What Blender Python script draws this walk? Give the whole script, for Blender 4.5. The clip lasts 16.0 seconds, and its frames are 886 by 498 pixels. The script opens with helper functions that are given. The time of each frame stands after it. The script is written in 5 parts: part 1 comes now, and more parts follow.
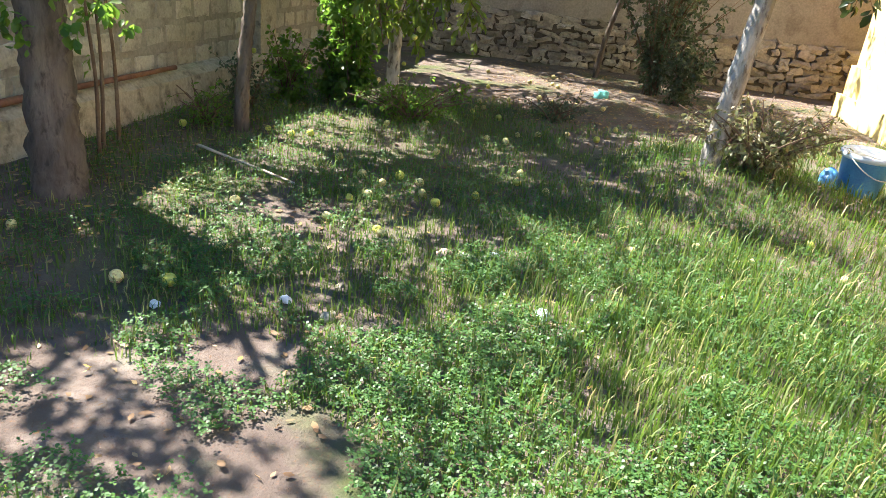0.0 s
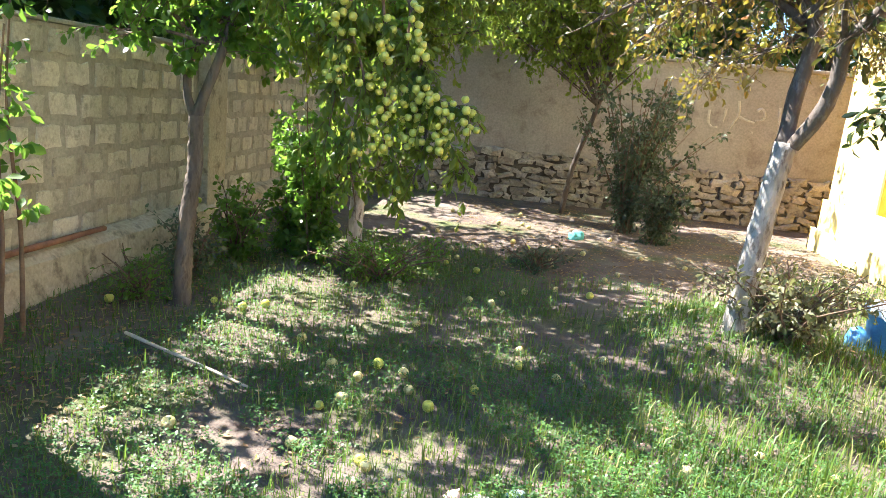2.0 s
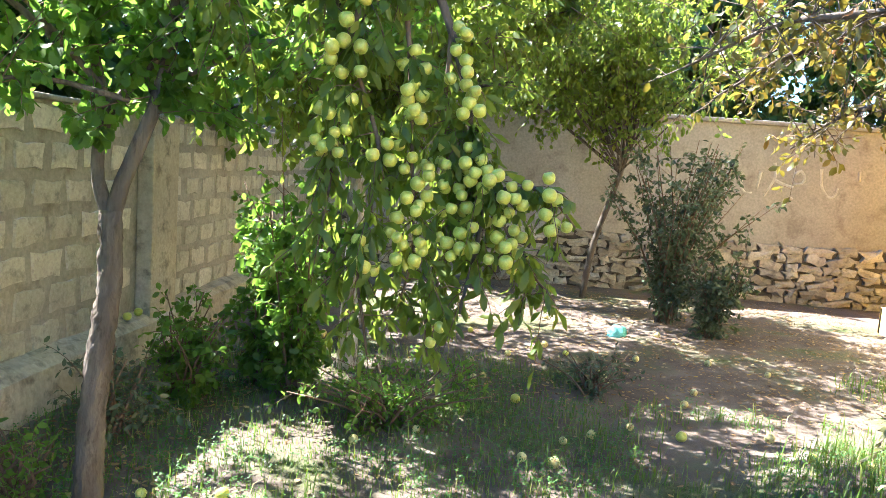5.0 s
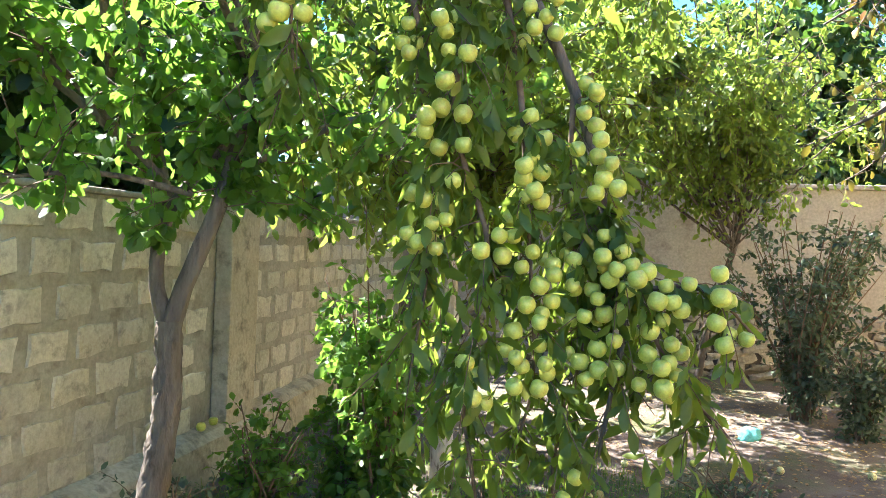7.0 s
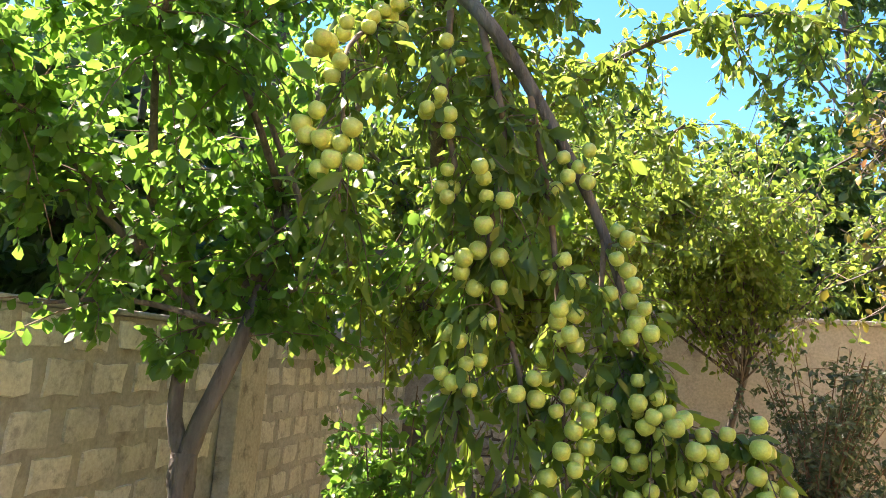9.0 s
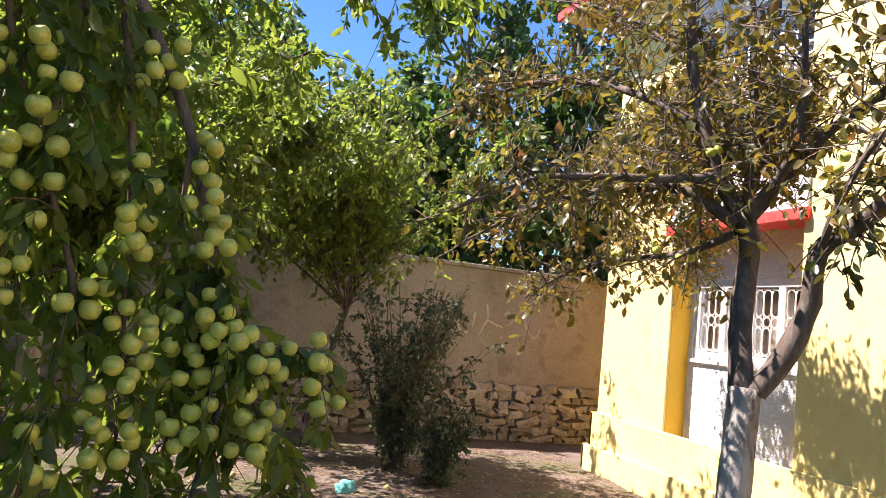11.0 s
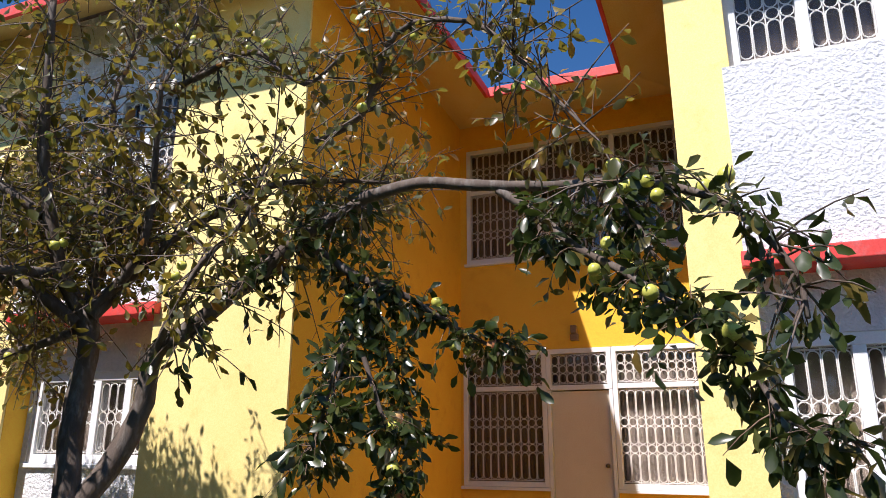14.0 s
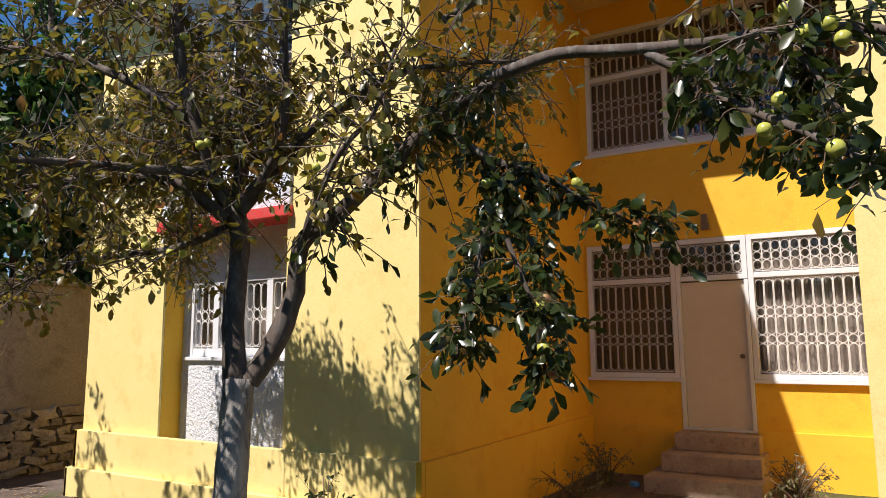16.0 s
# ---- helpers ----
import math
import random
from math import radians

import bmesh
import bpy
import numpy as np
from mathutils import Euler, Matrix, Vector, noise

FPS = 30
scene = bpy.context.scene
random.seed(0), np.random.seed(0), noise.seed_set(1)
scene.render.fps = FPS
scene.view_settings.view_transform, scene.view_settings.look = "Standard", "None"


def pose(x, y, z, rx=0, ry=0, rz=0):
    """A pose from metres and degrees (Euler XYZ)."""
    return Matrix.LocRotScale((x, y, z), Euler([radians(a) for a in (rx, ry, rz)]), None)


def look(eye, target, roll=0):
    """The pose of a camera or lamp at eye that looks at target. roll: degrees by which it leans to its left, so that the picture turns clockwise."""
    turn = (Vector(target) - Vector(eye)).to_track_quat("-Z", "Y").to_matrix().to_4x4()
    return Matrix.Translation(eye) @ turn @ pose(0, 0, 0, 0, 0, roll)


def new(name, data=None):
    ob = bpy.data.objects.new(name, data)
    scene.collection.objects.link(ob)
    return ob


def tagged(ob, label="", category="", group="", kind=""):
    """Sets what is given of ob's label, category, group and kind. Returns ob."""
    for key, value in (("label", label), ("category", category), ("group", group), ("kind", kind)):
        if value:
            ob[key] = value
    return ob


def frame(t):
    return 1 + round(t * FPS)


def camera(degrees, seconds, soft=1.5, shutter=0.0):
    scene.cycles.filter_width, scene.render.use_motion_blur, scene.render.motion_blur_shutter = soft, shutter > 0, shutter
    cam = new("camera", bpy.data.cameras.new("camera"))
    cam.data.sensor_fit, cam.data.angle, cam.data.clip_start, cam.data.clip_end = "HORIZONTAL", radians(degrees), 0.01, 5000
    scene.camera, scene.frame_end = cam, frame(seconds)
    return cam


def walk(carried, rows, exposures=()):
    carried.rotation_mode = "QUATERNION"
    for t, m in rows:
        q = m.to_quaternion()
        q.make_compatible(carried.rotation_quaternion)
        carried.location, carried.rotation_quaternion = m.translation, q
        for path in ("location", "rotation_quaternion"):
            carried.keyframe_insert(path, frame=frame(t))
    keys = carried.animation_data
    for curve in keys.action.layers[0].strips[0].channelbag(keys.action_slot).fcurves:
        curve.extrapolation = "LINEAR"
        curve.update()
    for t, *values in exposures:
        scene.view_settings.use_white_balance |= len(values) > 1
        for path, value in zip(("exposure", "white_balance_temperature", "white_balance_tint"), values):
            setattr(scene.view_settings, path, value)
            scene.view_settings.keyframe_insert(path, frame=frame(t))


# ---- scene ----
cam = camera(64.8, 16.0, soft=0.5)
PATH = [
    (0, (0.63, -0.11, 1.573), (0.344, 1.72, 0.819), 6.3),
    (0.5, (0.521, 0.135, 1.59), (0.227, 1.967, 0.842), 3.4),
    (1, (0.465, 0.339, 1.65), (0.098, 2.225, 1.094), 3.7),
    (1.5, (0.302, 0.642, 1.627), (0.068, 2.565, 1.128), 6.4),
    (2, (0.167, 0.867, 1.698), (-0.019, 2.813, 1.277), 5.7),
    (2.5, (0.146, 1.245, 1.703), (-0.058, 3.203, 1.353), 2.4),
    (3, (0.1, 1.52, 1.711), (-0.168, 3.485, 1.457), 3.4),
    (3.2, (0.057, 1.64, 1.699), (-0.162, 3.608, 1.416), 4.0),
    (5.3, (-0.507, 2.77, 1.723), (-0.61, 4.757, 1.519), 4.1),
    (5.5, (-0.574, 2.85, 1.734), (-0.633, 4.843, 1.58), 3.6),
    (6, (-0.643, 2.943, 1.753), (-0.7, 4.942, 1.732), 4.7),
    (6.5, (-0.64, 3.075, 1.743), (-0.887, 5.059, 1.741), 3.3),
    (7, (-0.594, 3.245, 1.758), (-0.978, 5.208, 1.739), 2.3),
    (7.5, (-0.582, 3.298, 1.762), (-1.02, 5.248, 1.816), 1.9),
    (8, (-0.66, 3.287, 1.818), (-1.174, 5.199, 2.099), 3.0),
    (8.2, (-0.7, 3.268, 1.821), (-1.256, 5.153, 2.19), 3.8),
    (10.3, (-0.691, 3.159, 1.76), (-0.381, 5.13, 1.886), 7.4),
    (10.4, (-0.688, 3.165, 1.757), (-0.317, 5.127, 1.874), 7.8),
    (10.5, (-0.667, 3.192, 1.757), (-0.24, 5.142, 1.891), 7.6),
    (11, (-0.545, 3.248, 1.79), (0.087, 5.134, 1.996), 6.0),
    (11.5, (-0.459, 3.266, 1.791), (0.435, 5.028, 2.104), 6.2),
    (12, (-0.456, 3.286, 1.803), (0.718, 4.848, 2.229), 4.1),
    (12.5, (-0.502, 3.293, 1.818), (0.865, 4.651, 2.353), 3.3),
    (12.8, (-0.564, 3.262, 1.809), (0.929, 4.473, 2.362), 2.5),
    (13, (-0.559, 3.238, 1.805), (0.992, 4.371, 2.364), 3.0),
    (13.5, (-0.548, 3.186, 1.826), (1.136, 4.105, 2.392), 1.1),
    (14, (-0.51, 3.166, 1.859), (1.275, 3.887, 2.402), 0.2),
    (14.5, (-0.536, 3.169, 1.827), (1.32, 3.775, 2.262), -0.9),
    (15, (-0.533, 3.231, 1.778), (1.291, 3.989, 2.095), 1.1),
    (15.5, (-0.503, 3.291, 1.773), (1.265, 4.197, 2.01), 0.4),
    (16, (-0.477, 3.326, 1.784), (1.216, 4.354, 2.056), -0.4),
]
EXPOSURES = [(0, 2.25, 6450, 13), (1.5, 2.6, 6250, 13), (3, 2.82, 6200, 13), (5.5, 3.12, 6000, 12), (7.4, 3.1, 6150, 13), (8.2, 2.9, 6700, 15), (10.5, 2.05, 7000, 24), (11.2, 1.5, 6700, 27), (12, 0.85, 6500, 28), (13.2, 0.9, 6200, 26), (14, 0.62, 6250, 20), (16, 0.40, 6450, 17)]
walk(cam, [(t, look(eye, target, roll)) for t, eye, target, roll in PATH], EXPOSURES)

# ---- world and sun ----
SUN = Vector((2.4, -1.0, -3.64)).normalized()
world = bpy.data.worlds.new("sky")
scene.world = world
world.use_nodes = True
wn = world.node_tree
sky = wn.nodes.new("ShaderNodeTexSky")
sky.sky_type = "NISHITA"
sky.sun_disc = False
sky.sun_elevation = math.asin(-SUN.z)
sky.sun_rotation = math.atan2(-SUN.x, -SUN.y)
sky.altitude = 2200
sky.dust_density = 0.1
sky.air_density = 1.2
sky.ozone_density = 3.0
rich = wn.nodes.new("ShaderNodeHueSaturation")
rich.inputs["Saturation"].default_value = 1.25
wn.links.new(sky.outputs[0], rich.inputs["Color"])
wn.links.new(rich.outputs[0], wn.nodes["Background"].inputs[0])
wn.nodes["Background"].inputs[1].default_value = 0.085
sun_data = bpy.data.lights.new("sun", "SUN")
sun_data.energy, sun_data.angle, sun_data.color = 5.0, radians(0.55), (1.0, 0.95, 0.86)
sun = new("sun", sun_data)
sun.matrix_world = look((0, 0, 0), SUN)


# ---- materials ----
def material(name, rough=0.8, metal=0.0):
    m = bpy.data.materials.new(name)
    m.use_nodes = True
    nt = m.node_tree
    b = nt.nodes["Principled BSDF"]
    b.inputs["Roughness"].default_value, b.inputs["Metallic"].default_value = rough, metal
    return m, nt, b


def noise_tex(nt, scale, detail=4.0, rough=0.55, stretch=(1, 1, 1)):
    co = nt.nodes.new("ShaderNodeTexCoord")
    mp = nt.nodes.new("ShaderNodeMapping")
    mp.inputs["Scale"].default_value = stretch
    n = nt.nodes.new("ShaderNodeTexNoise")
    n.inputs["Scale"].default_value, n.inputs["Detail"].default_value, n.inputs["Roughness"].default_value = scale, detail, rough
    geo = nt.nodes.new("ShaderNodeNewGeometry")
    nt.links.new(geo.outputs["Position"], mp.inputs["Vector"])
    nt.links.new(mp.outputs[0], n.inputs["Vector"])
    return n.outputs["Fac"]


def ramp(nt, fac, stops):
    r = nt.nodes.new("ShaderNodeValToRGB")
    while len(r.color_ramp.elements) < len(stops):
        r.color_ramp.elements.new(0.5)
    for e, (p, c) in zip(r.color_ramp.elements, stops):
        e.position, e.color = p, (*c, 1)
    nt.links.new(fac, r.inputs[0])
    return r.outputs[0]


def mix(nt, fac, a, b, mode="MIX"):
    n = nt.nodes.new("ShaderNodeMix")
    n.data_type, n.blend_type = "RGBA", mode
    for value, socket in ((fac, n.inputs[0]), (a, n.inputs[6]), (b, n.inputs[7])):
        if isinstance(value, (int, float)):
            socket.default_value = value
        elif isinstance(value, tuple):
            socket.default_value = (*value, 1)
        else:
            nt.links.new(value, socket)
    return n.outputs[2]


def bump(nt, b, fac, strength, dist):
    n = nt.nodes.new("ShaderNodeBump")
    n.inputs["Strength"].default_value, n.inputs["Distance"].default_value = strength, dist
    nt.links.new(fac, n.inputs["Height"])
    nt.links.new(n.outputs[0], b.inputs["Normal"])


def surface(name, c1, c2, c3=None, fine=60.0, coarse=2.5, rough=0.85, metal=0.0, relief=0.3, dist=0.004, stretch=(1, 1, 1), vary=0.0):
    m, nt, b = material(name, rough, metal)
    col = ramp(nt, noise_tex(nt, coarse, 5, 0.6, stretch), [(0.35, c1), (0.65, c2)])
    if c3:
        col = mix(nt, ramp(nt, noise_tex(nt, coarse * 3.3, 6, 0.65, stretch), [(0.52, (0, 0, 0)), (0.66, (1, 1, 1))]), col, c3)
    f = noise_tex(nt, fine, 4, 0.6, stretch)
    col = mix(nt, 0.35, col, ramp(nt, f, [(0.3, (0.25, 0.25, 0.25)), (0.7, (0.75, 0.75, 0.75))]), "OVERLAY")
    if vary:
        oi = nt.nodes.new("ShaderNodeObjectInfo")
        h = nt.nodes.new("ShaderNodeHueSaturation")
        mr = nt.nodes.new("ShaderNodeMapRange")
        mr.inputs[3].default_value, mr.inputs[4].default_value = 1 - vary, 1 + vary
        nt.links.new(oi.outputs["Random"], mr.inputs[0])
        nt.links.new(mr.outputs[0], h.inputs["Value"])
        nt.links.new(col, h.inputs["Color"])
        col = h.outputs[0]
    nt.links.new(col, b.inputs["Base Color"])
    bump(nt, b, f, relief, dist)
    return m


def leaf_material(name, stops, glow, rough=0.45, thin=0.4):
    m, nt, b = material(name, rough)
    geo = nt.nodes.new("ShaderNodeNewGeometry")
    col = ramp(nt, geo.outputs["Random Per Island"], stops)
    col = mix(nt, 0.3, col, ramp(nt, noise_tex(nt, 45, 3), [(0.3, (0.3, 0.3, 0.3)), (0.7, (0.7, 0.7, 0.7))]), "OVERLAY")
    nt.links.new(col, b.inputs["Base Color"])
    t = nt.nodes.new("ShaderNodeBsdfTranslucent")
    nt.links.new(mix(nt, 0.75, col, glow), t.inputs[0])
    s = nt.nodes.new("ShaderNodeMixShader")
    s.inputs[0].default_value = thin
    nt.links.new(b.outputs[0], s.inputs[1])
    nt.links.new(t.outputs[0], s.inputs[2])
    nt.links.new(s.outputs[0], nt.nodes["Material Output"].inputs[0])
    return m


def ground_material():
    m, nt, b = material("soil_and_moss", 0.95)
    earth = ramp(nt, noise_tex(nt, 1.8, 6, 0.65), [(0.3, (0.080, 0.058, 0.046)), (0.54, (0.160, 0.124, 0.102)), (0.75, (0.32, 0.28, 0.24))])
    moss = ramp(nt, noise_tex(nt, 14, 5, 0.7), [(0.35, (0.03, 0.055, 0.012)), (0.65, (0.10, 0.12, 0.03))])
    col = mix(nt, ramp(nt, noise_tex(nt, 0.9, 6, 0.62), [(0.50, (0, 0, 0)), (0.64, (1, 1, 1))]), earth, moss)
    litter = ramp(nt, noise_tex(nt, 55, 5, 0.75), [(0.56, (0, 0, 0)), (0.68, (1, 1, 1))])
    col = mix(nt, litter, col, (0.17, 0.10, 0.06))
    nt.links.new(col, b.inputs["Base Color"])
    bump(nt, b, noise_tex(nt, 70, 6, 0.7), 0.9, 0.02)
    return m


M_GROUND = ground_material()
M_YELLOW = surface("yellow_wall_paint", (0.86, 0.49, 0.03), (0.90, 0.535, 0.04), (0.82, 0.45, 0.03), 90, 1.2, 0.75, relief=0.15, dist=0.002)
# Paler front paint; sun glare is also put into its colour.
M_PALE_SUNLIT_YELLOW = surface("pale_yellow_wall_paint", (0.86, 0.69, 0.26), (0.90, 0.735, 0.30), (0.82, 0.64, 0.23), 90, 1.2, 0.75, relief=0.15, dist=0.002)
M_WHITE = surface("white_rough_stucco", (0.70, 0.72, 0.76), (0.80, 0.81, 0.83), None, 28, 1.5, 0.9, relief=1.0, dist=0.03)
M_FRAME = surface("white_window_paint", (0.72, 0.74, 0.76), (0.80, 0.81, 0.82), None, 80, 3, 0.5, relief=0.08, dist=0.001)
M_DOOR = surface("cream_door_paint", (0.66, 0.58, 0.45), (0.72, 0.64, 0.50), None, 60, 2, 0.55, relief=0.08, dist=0.001)
M_RED = surface("red_edge_paint", (0.66, 0.045, 0.04), (0.72, 0.07, 0.05), (0.60, 0.10, 0.09), 60, 3, 0.6, relief=0.15, dist=0.002)
M_SOFFIT = surface("pale_yellow_soffit_paint", (0.74, 0.56, 0.20), (0.78, 0.62, 0.26), None, 60, 1.4, 0.85, relief=0.15, dist=0.002)
M_CURTAIN = surface("brown_curtain_cloth", (0.20, 0.16, 0.13), (0.27, 0.22, 0.18), None, 120, 4, 0.9, relief=0.3, dist=0.002, stretch=(1, 6, 0.6))
M_GRILLE = surface("white_enamelled_iron", (0.66, 0.64, 0.60), (0.74, 0.72, 0.68), None, 100, 6, 0.45, relief=0.1, dist=0.001)
M_STEP = surface("worn_concrete_step", (0.36, 0.27, 0.20), (0.46, 0.36, 0.27), (0.30, 0.22, 0.17), 50, 3, 0.9, relief=0.4, dist=0.005)
M_BLOCK = surface("pale_concrete_block", (0.42, 0.39, 0.32), (0.56, 0.52, 0.43), (0.31, 0.285, 0.24), 45, 3, 0.92, relief=0.6, dist=0.006, vary=0.16)
M_MORTAR = surface("grey_cement_mortar", (0.29, 0.27, 0.225), (0.38, 0.355, 0.30), (0.24, 0.22, 0.18), 35, 2, 0.95, relief=0.6, dist=0.008)
M_PLINTH = surface("weathered_lime_render", (0.38, 0.33, 0.24), (0.50, 0.44, 0.33), (0.22, 0.19, 0.14), 30, 2, 0.95, relief=0.8, dist=0.012)
M_RENDER = surface("grey_mud_render", (0.27, 0.248, 0.228), (0.35, 0.322, 0.30), (0.23, 0.205, 0.19), 30, 0.9, 0.95, relief=0.5, dist=0.006)
M_STONE = surface("grey_brown_fieldstone", (0.24, 0.21, 0.18), (0.38, 0.345, 0.30), (0.19, 0.17, 0.15), 30, 4, 0.9, relief=0.8, dist=0.012, vary=0.3)
M_CHALK = surface("white_chalk_wash", (0.38, 0.355, 0.33), (0.52, 0.49, 0.46), None, 40, 8, 0.95)
M_BARK = surface("grey_brown_bark", (0.085, 0.066, 0.051), (0.175, 0.142, 0.115), (0.06, 0.046, 0.037), 28, 6, 0.95, relief=1.0, dist=0.02, stretch=(1, 1, 0.25))
M_DARKBARK = surface("dark_brown_bark", (0.075, 0.055, 0.042), (0.13, 0.10, 0.08), (0.17, 0.15, 0.13), 30, 6, 0.9, relief=0.8, dist=0.01, stretch=(1, 1, 0.4))
M_PALEBARK = surface("whitewashed_bark", (0.25, 0.22, 0.19), (0.50, 0.47, 0.43), (0.12, 0.095, 0.08), 30, 7, 0.92, relief=0.9, dist=0.015, stretch=(1, 1, 0.4))
M_TWIG = surface("brown_twig_bark", (0.12, 0.075, 0.045), (0.19, 0.13, 0.09), None, 60, 9, 0.9)
M_LEAF_APPLE = leaf_material("apple_leaf", [(0.0, (0.045, 0.085, 0.016)), (0.5, (0.085, 0.14, 0.025)), (0.9, (0.13, 0.18, 0.03)), (1.0, (0.22, 0.20, 0.03))], (0.36, 0.48, 0.06), thin=0.5)
M_LEAF_GREEN = leaf_material("bright_green_leaf", [(0.0, (0.035, 0.085, 0.016)), (0.6, (0.07, 0.15, 0.026)), (1.0, (0.13, 0.20, 0.03))], (0.28, 0.52, 0.06), thin=0.5)
M_LEAF_DARK = leaf_material("dusky_shrub_leaf", [(0.0, (0.045, 0.072, 0.04)), (0.6, (0.085, 0.12, 0.068)), (1.0, (0.15, 0.165, 0.09))], (0.12, 0.18, 0.06), thin=0.25)
M_LEAF_AUTUMN = leaf_material("turning_apple_leaf", [(0.0, (0.04, 0.055, 0.02)), (0.55, (0.085, 0.095, 0.03)), (0.8, (0.17, 0.13, 0.03)), (0.93, (0.27, 0.15, 0.03)), (1.0, (0.25, 0.09, 0.03))], (0.42, 0.34, 0.04), rough=0.33, thin=0.33)
M_LEAF_FAR = leaf_material("far_tree_leaf", [(0.0, (0.025, 0.05, 0.014)), (0.6, (0.05, 0.095, 0.022)), (1.0, (0.09, 0.15, 0.03))], (0.16, 0.32, 0.04), thin=0.3)
M_GRASS = leaf_material("grass_blade", [(0.0, (0.04, 0.09, 0.012)), (0.55, (0.09, 0.16, 0.025)), (0.8, (0.17, 0.20, 0.045)), (1.0, (0.38, 0.32, 0.14))], (0.22, 0.40, 0.05), rough=0.55, thin=0.35)
M_CLOVER = leaf_material("clover_leaf", [(0.0, (0.03, 0.085, 0.016)), (0.6, (0.055, 0.14, 0.03)), (1.0, (0.10, 0.19, 0.04))], (0.12, 0.36, 0.06), rough=0.5, thin=0.3)
# Dark green, with the low limbs' silhouetted look put into the colour.
M_LEAF_DIMMED = leaf_material("deep_green_apple_leaf", [(0.0, (0.018, 0.030, 0.010)), (0.55, (0.035, 0.052, 0.016)), (0.82, (0.065, 0.075, 0.02)), (1.0, (0.17, 0.11, 0.03))], (0.10, 0.16, 0.02), rough=0.28, thin=0.2)
M_DRY = leaf_material("dry_fallen_leaf", [(0.0, (0.16, 0.09, 0.045)), (0.5, (0.28, 0.17, 0.08)), (0.85, (0.40, 0.30, 0.17)), (1.0, (0.45, 0.30, 0.05))], (0.3, 0.2, 0.06), rough=0.7, thin=0.15)
M_WEED = leaf_material("pale_weed_leaf", [(0.0, (0.09, 0.11, 0.04)), (0.6, (0.20, 0.20, 0.10)), (1.0, (0.38, 0.33, 0.22))], (0.3, 0.32, 0.1), rough=0.6, thin=0.3)
M_APPLE = surface("pale_green_apple_skin", (0.48, 0.50, 0.085), (0.56, 0.56, 0.115), (0.56, 0.47, 0.10), 160, 14, 0.32, relief=0.05, dist=0.0006, vary=0.1)
M_APPLE_RED = surface("red_flushed_apple_skin", (0.50, 0.12, 0.06), (0.58, 0.40, 0.16), None, 120, 22, 0.35, relief=0.05, dist=0.0006)
M_APPLE_OLD = surface("fallen_apple_skin", (0.52, 0.46, 0.16), (0.62, 0.58, 0.28), (0.30, 0.16, 0.07), 90, 16, 0.5, relief=0.1, dist=0.001, vary=0.2)
M_BLUE = surface("blue_bucket_plastic", (0.10, 0.36, 0.75), (0.14, 0.42, 0.80), None, 60, 4, 0.4, relief=0.05, dist=0.001)
M_PALEBLUE = surface("pale_blue_rim_plastic", (0.60, 0.72, 0.82), (0.66, 0.76, 0.85), None, 60, 4, 0.45, relief=0.05, dist=0.001)
M_TEAL = surface("faded_teal_cloth", (0.10, 0.42, 0.40), (0.16, 0.52, 0.50), None, 60, 8, 0.8)
M_RAG = surface("faded_pink_rag", (0.50, 0.30, 0.24), (0.60, 0.42, 0.34), (0.35, 0.25, 0.2), 60, 8, 0.9)
M_PALECLOTH = surface("pale_blue_plastic_scrap", (0.45, 0.58, 0.62), (0.6, 0.7, 0.72), None, 60, 8, 0.5)
M_STICK = surface("bleached_stick_wood", (0.42, 0.36, 0.28), (0.55, 0.48, 0.38), None, 40, 8, 0.85, stretch=(1, 1, 1))
M_WOOD = surface("old_reddish_beam_wood", (0.17, 0.08, 0.05), (0.26, 0.13, 0.08), None, 40, 6, 0.9)
M_LAMP = surface("brown_lamp_housing", (0.20, 0.13, 0.07), (0.26, 0.17, 0.10), None, 60, 8, 0.6)
# Dark joint earth; on inner walls it stands in for unlit rooms.
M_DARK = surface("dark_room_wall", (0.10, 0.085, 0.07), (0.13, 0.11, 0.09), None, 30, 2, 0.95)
M_GLASS, _gn, _gb = material("window_glass", 0.03)
_gb.inputs["Transmission Weight"].default_value = 1.0
_gb.inputs["IOR"].default_value = 1.45
RNG = np.random.default_rng(7)


# ---- mesh helpers ----
def mesh_of(name, verts, faces, mats, index=None, smooth=False):
    me = bpy.data.meshes.new(name)
    me.from_pydata([tuple(v) for v in verts], [], faces)
    for m in (mats if isinstance(mats, (list, tuple)) else [mats]):
        me.materials.append(m)
    if smooth:
        me.shade_smooth()
    me.update()
    return me


def fast_mesh(name, verts, tris, mat, smooth=False):
    """A mesh from arrays: n x 3 places and m x 3 corners."""
    me = bpy.data.meshes.new(name)
    verts, tris = np.asarray(verts, np.float32), np.asarray(tris, np.int32)
    me.vertices.add(len(verts))
    me.vertices.foreach_set("co", verts.ravel())
    me.loops.add(tris.size)
    me.loops.foreach_set("vertex_index", tris.ravel())
    me.polygons.add(len(tris))
    me.polygons.foreach_set("loop_start", np.arange(0, tris.size, 3, dtype=np.int32))
    me.materials.append(mat)
    me.update(calc_edges=True)
    me.validate()
    if smooth:
        me.shade_smooth()
    return me


JOINED = ("branchwork", "stemwork", "crown", "foliage")


def put(name, me, parent=None, label="", m=None):
    ob = new(name, me)
    if name in JOINED:
        ob["kind"] = "stuff"
    if parent:
        ob.parent = parent
    if m is not None:
        ob.matrix_basis = m
    if label:
        ob["label"] = label
    return ob


def thing(name, place, label, category, group="", kind=""):
    ob = new(name)
    ob.location = place
    return tagged(ob, label, category, group, kind)


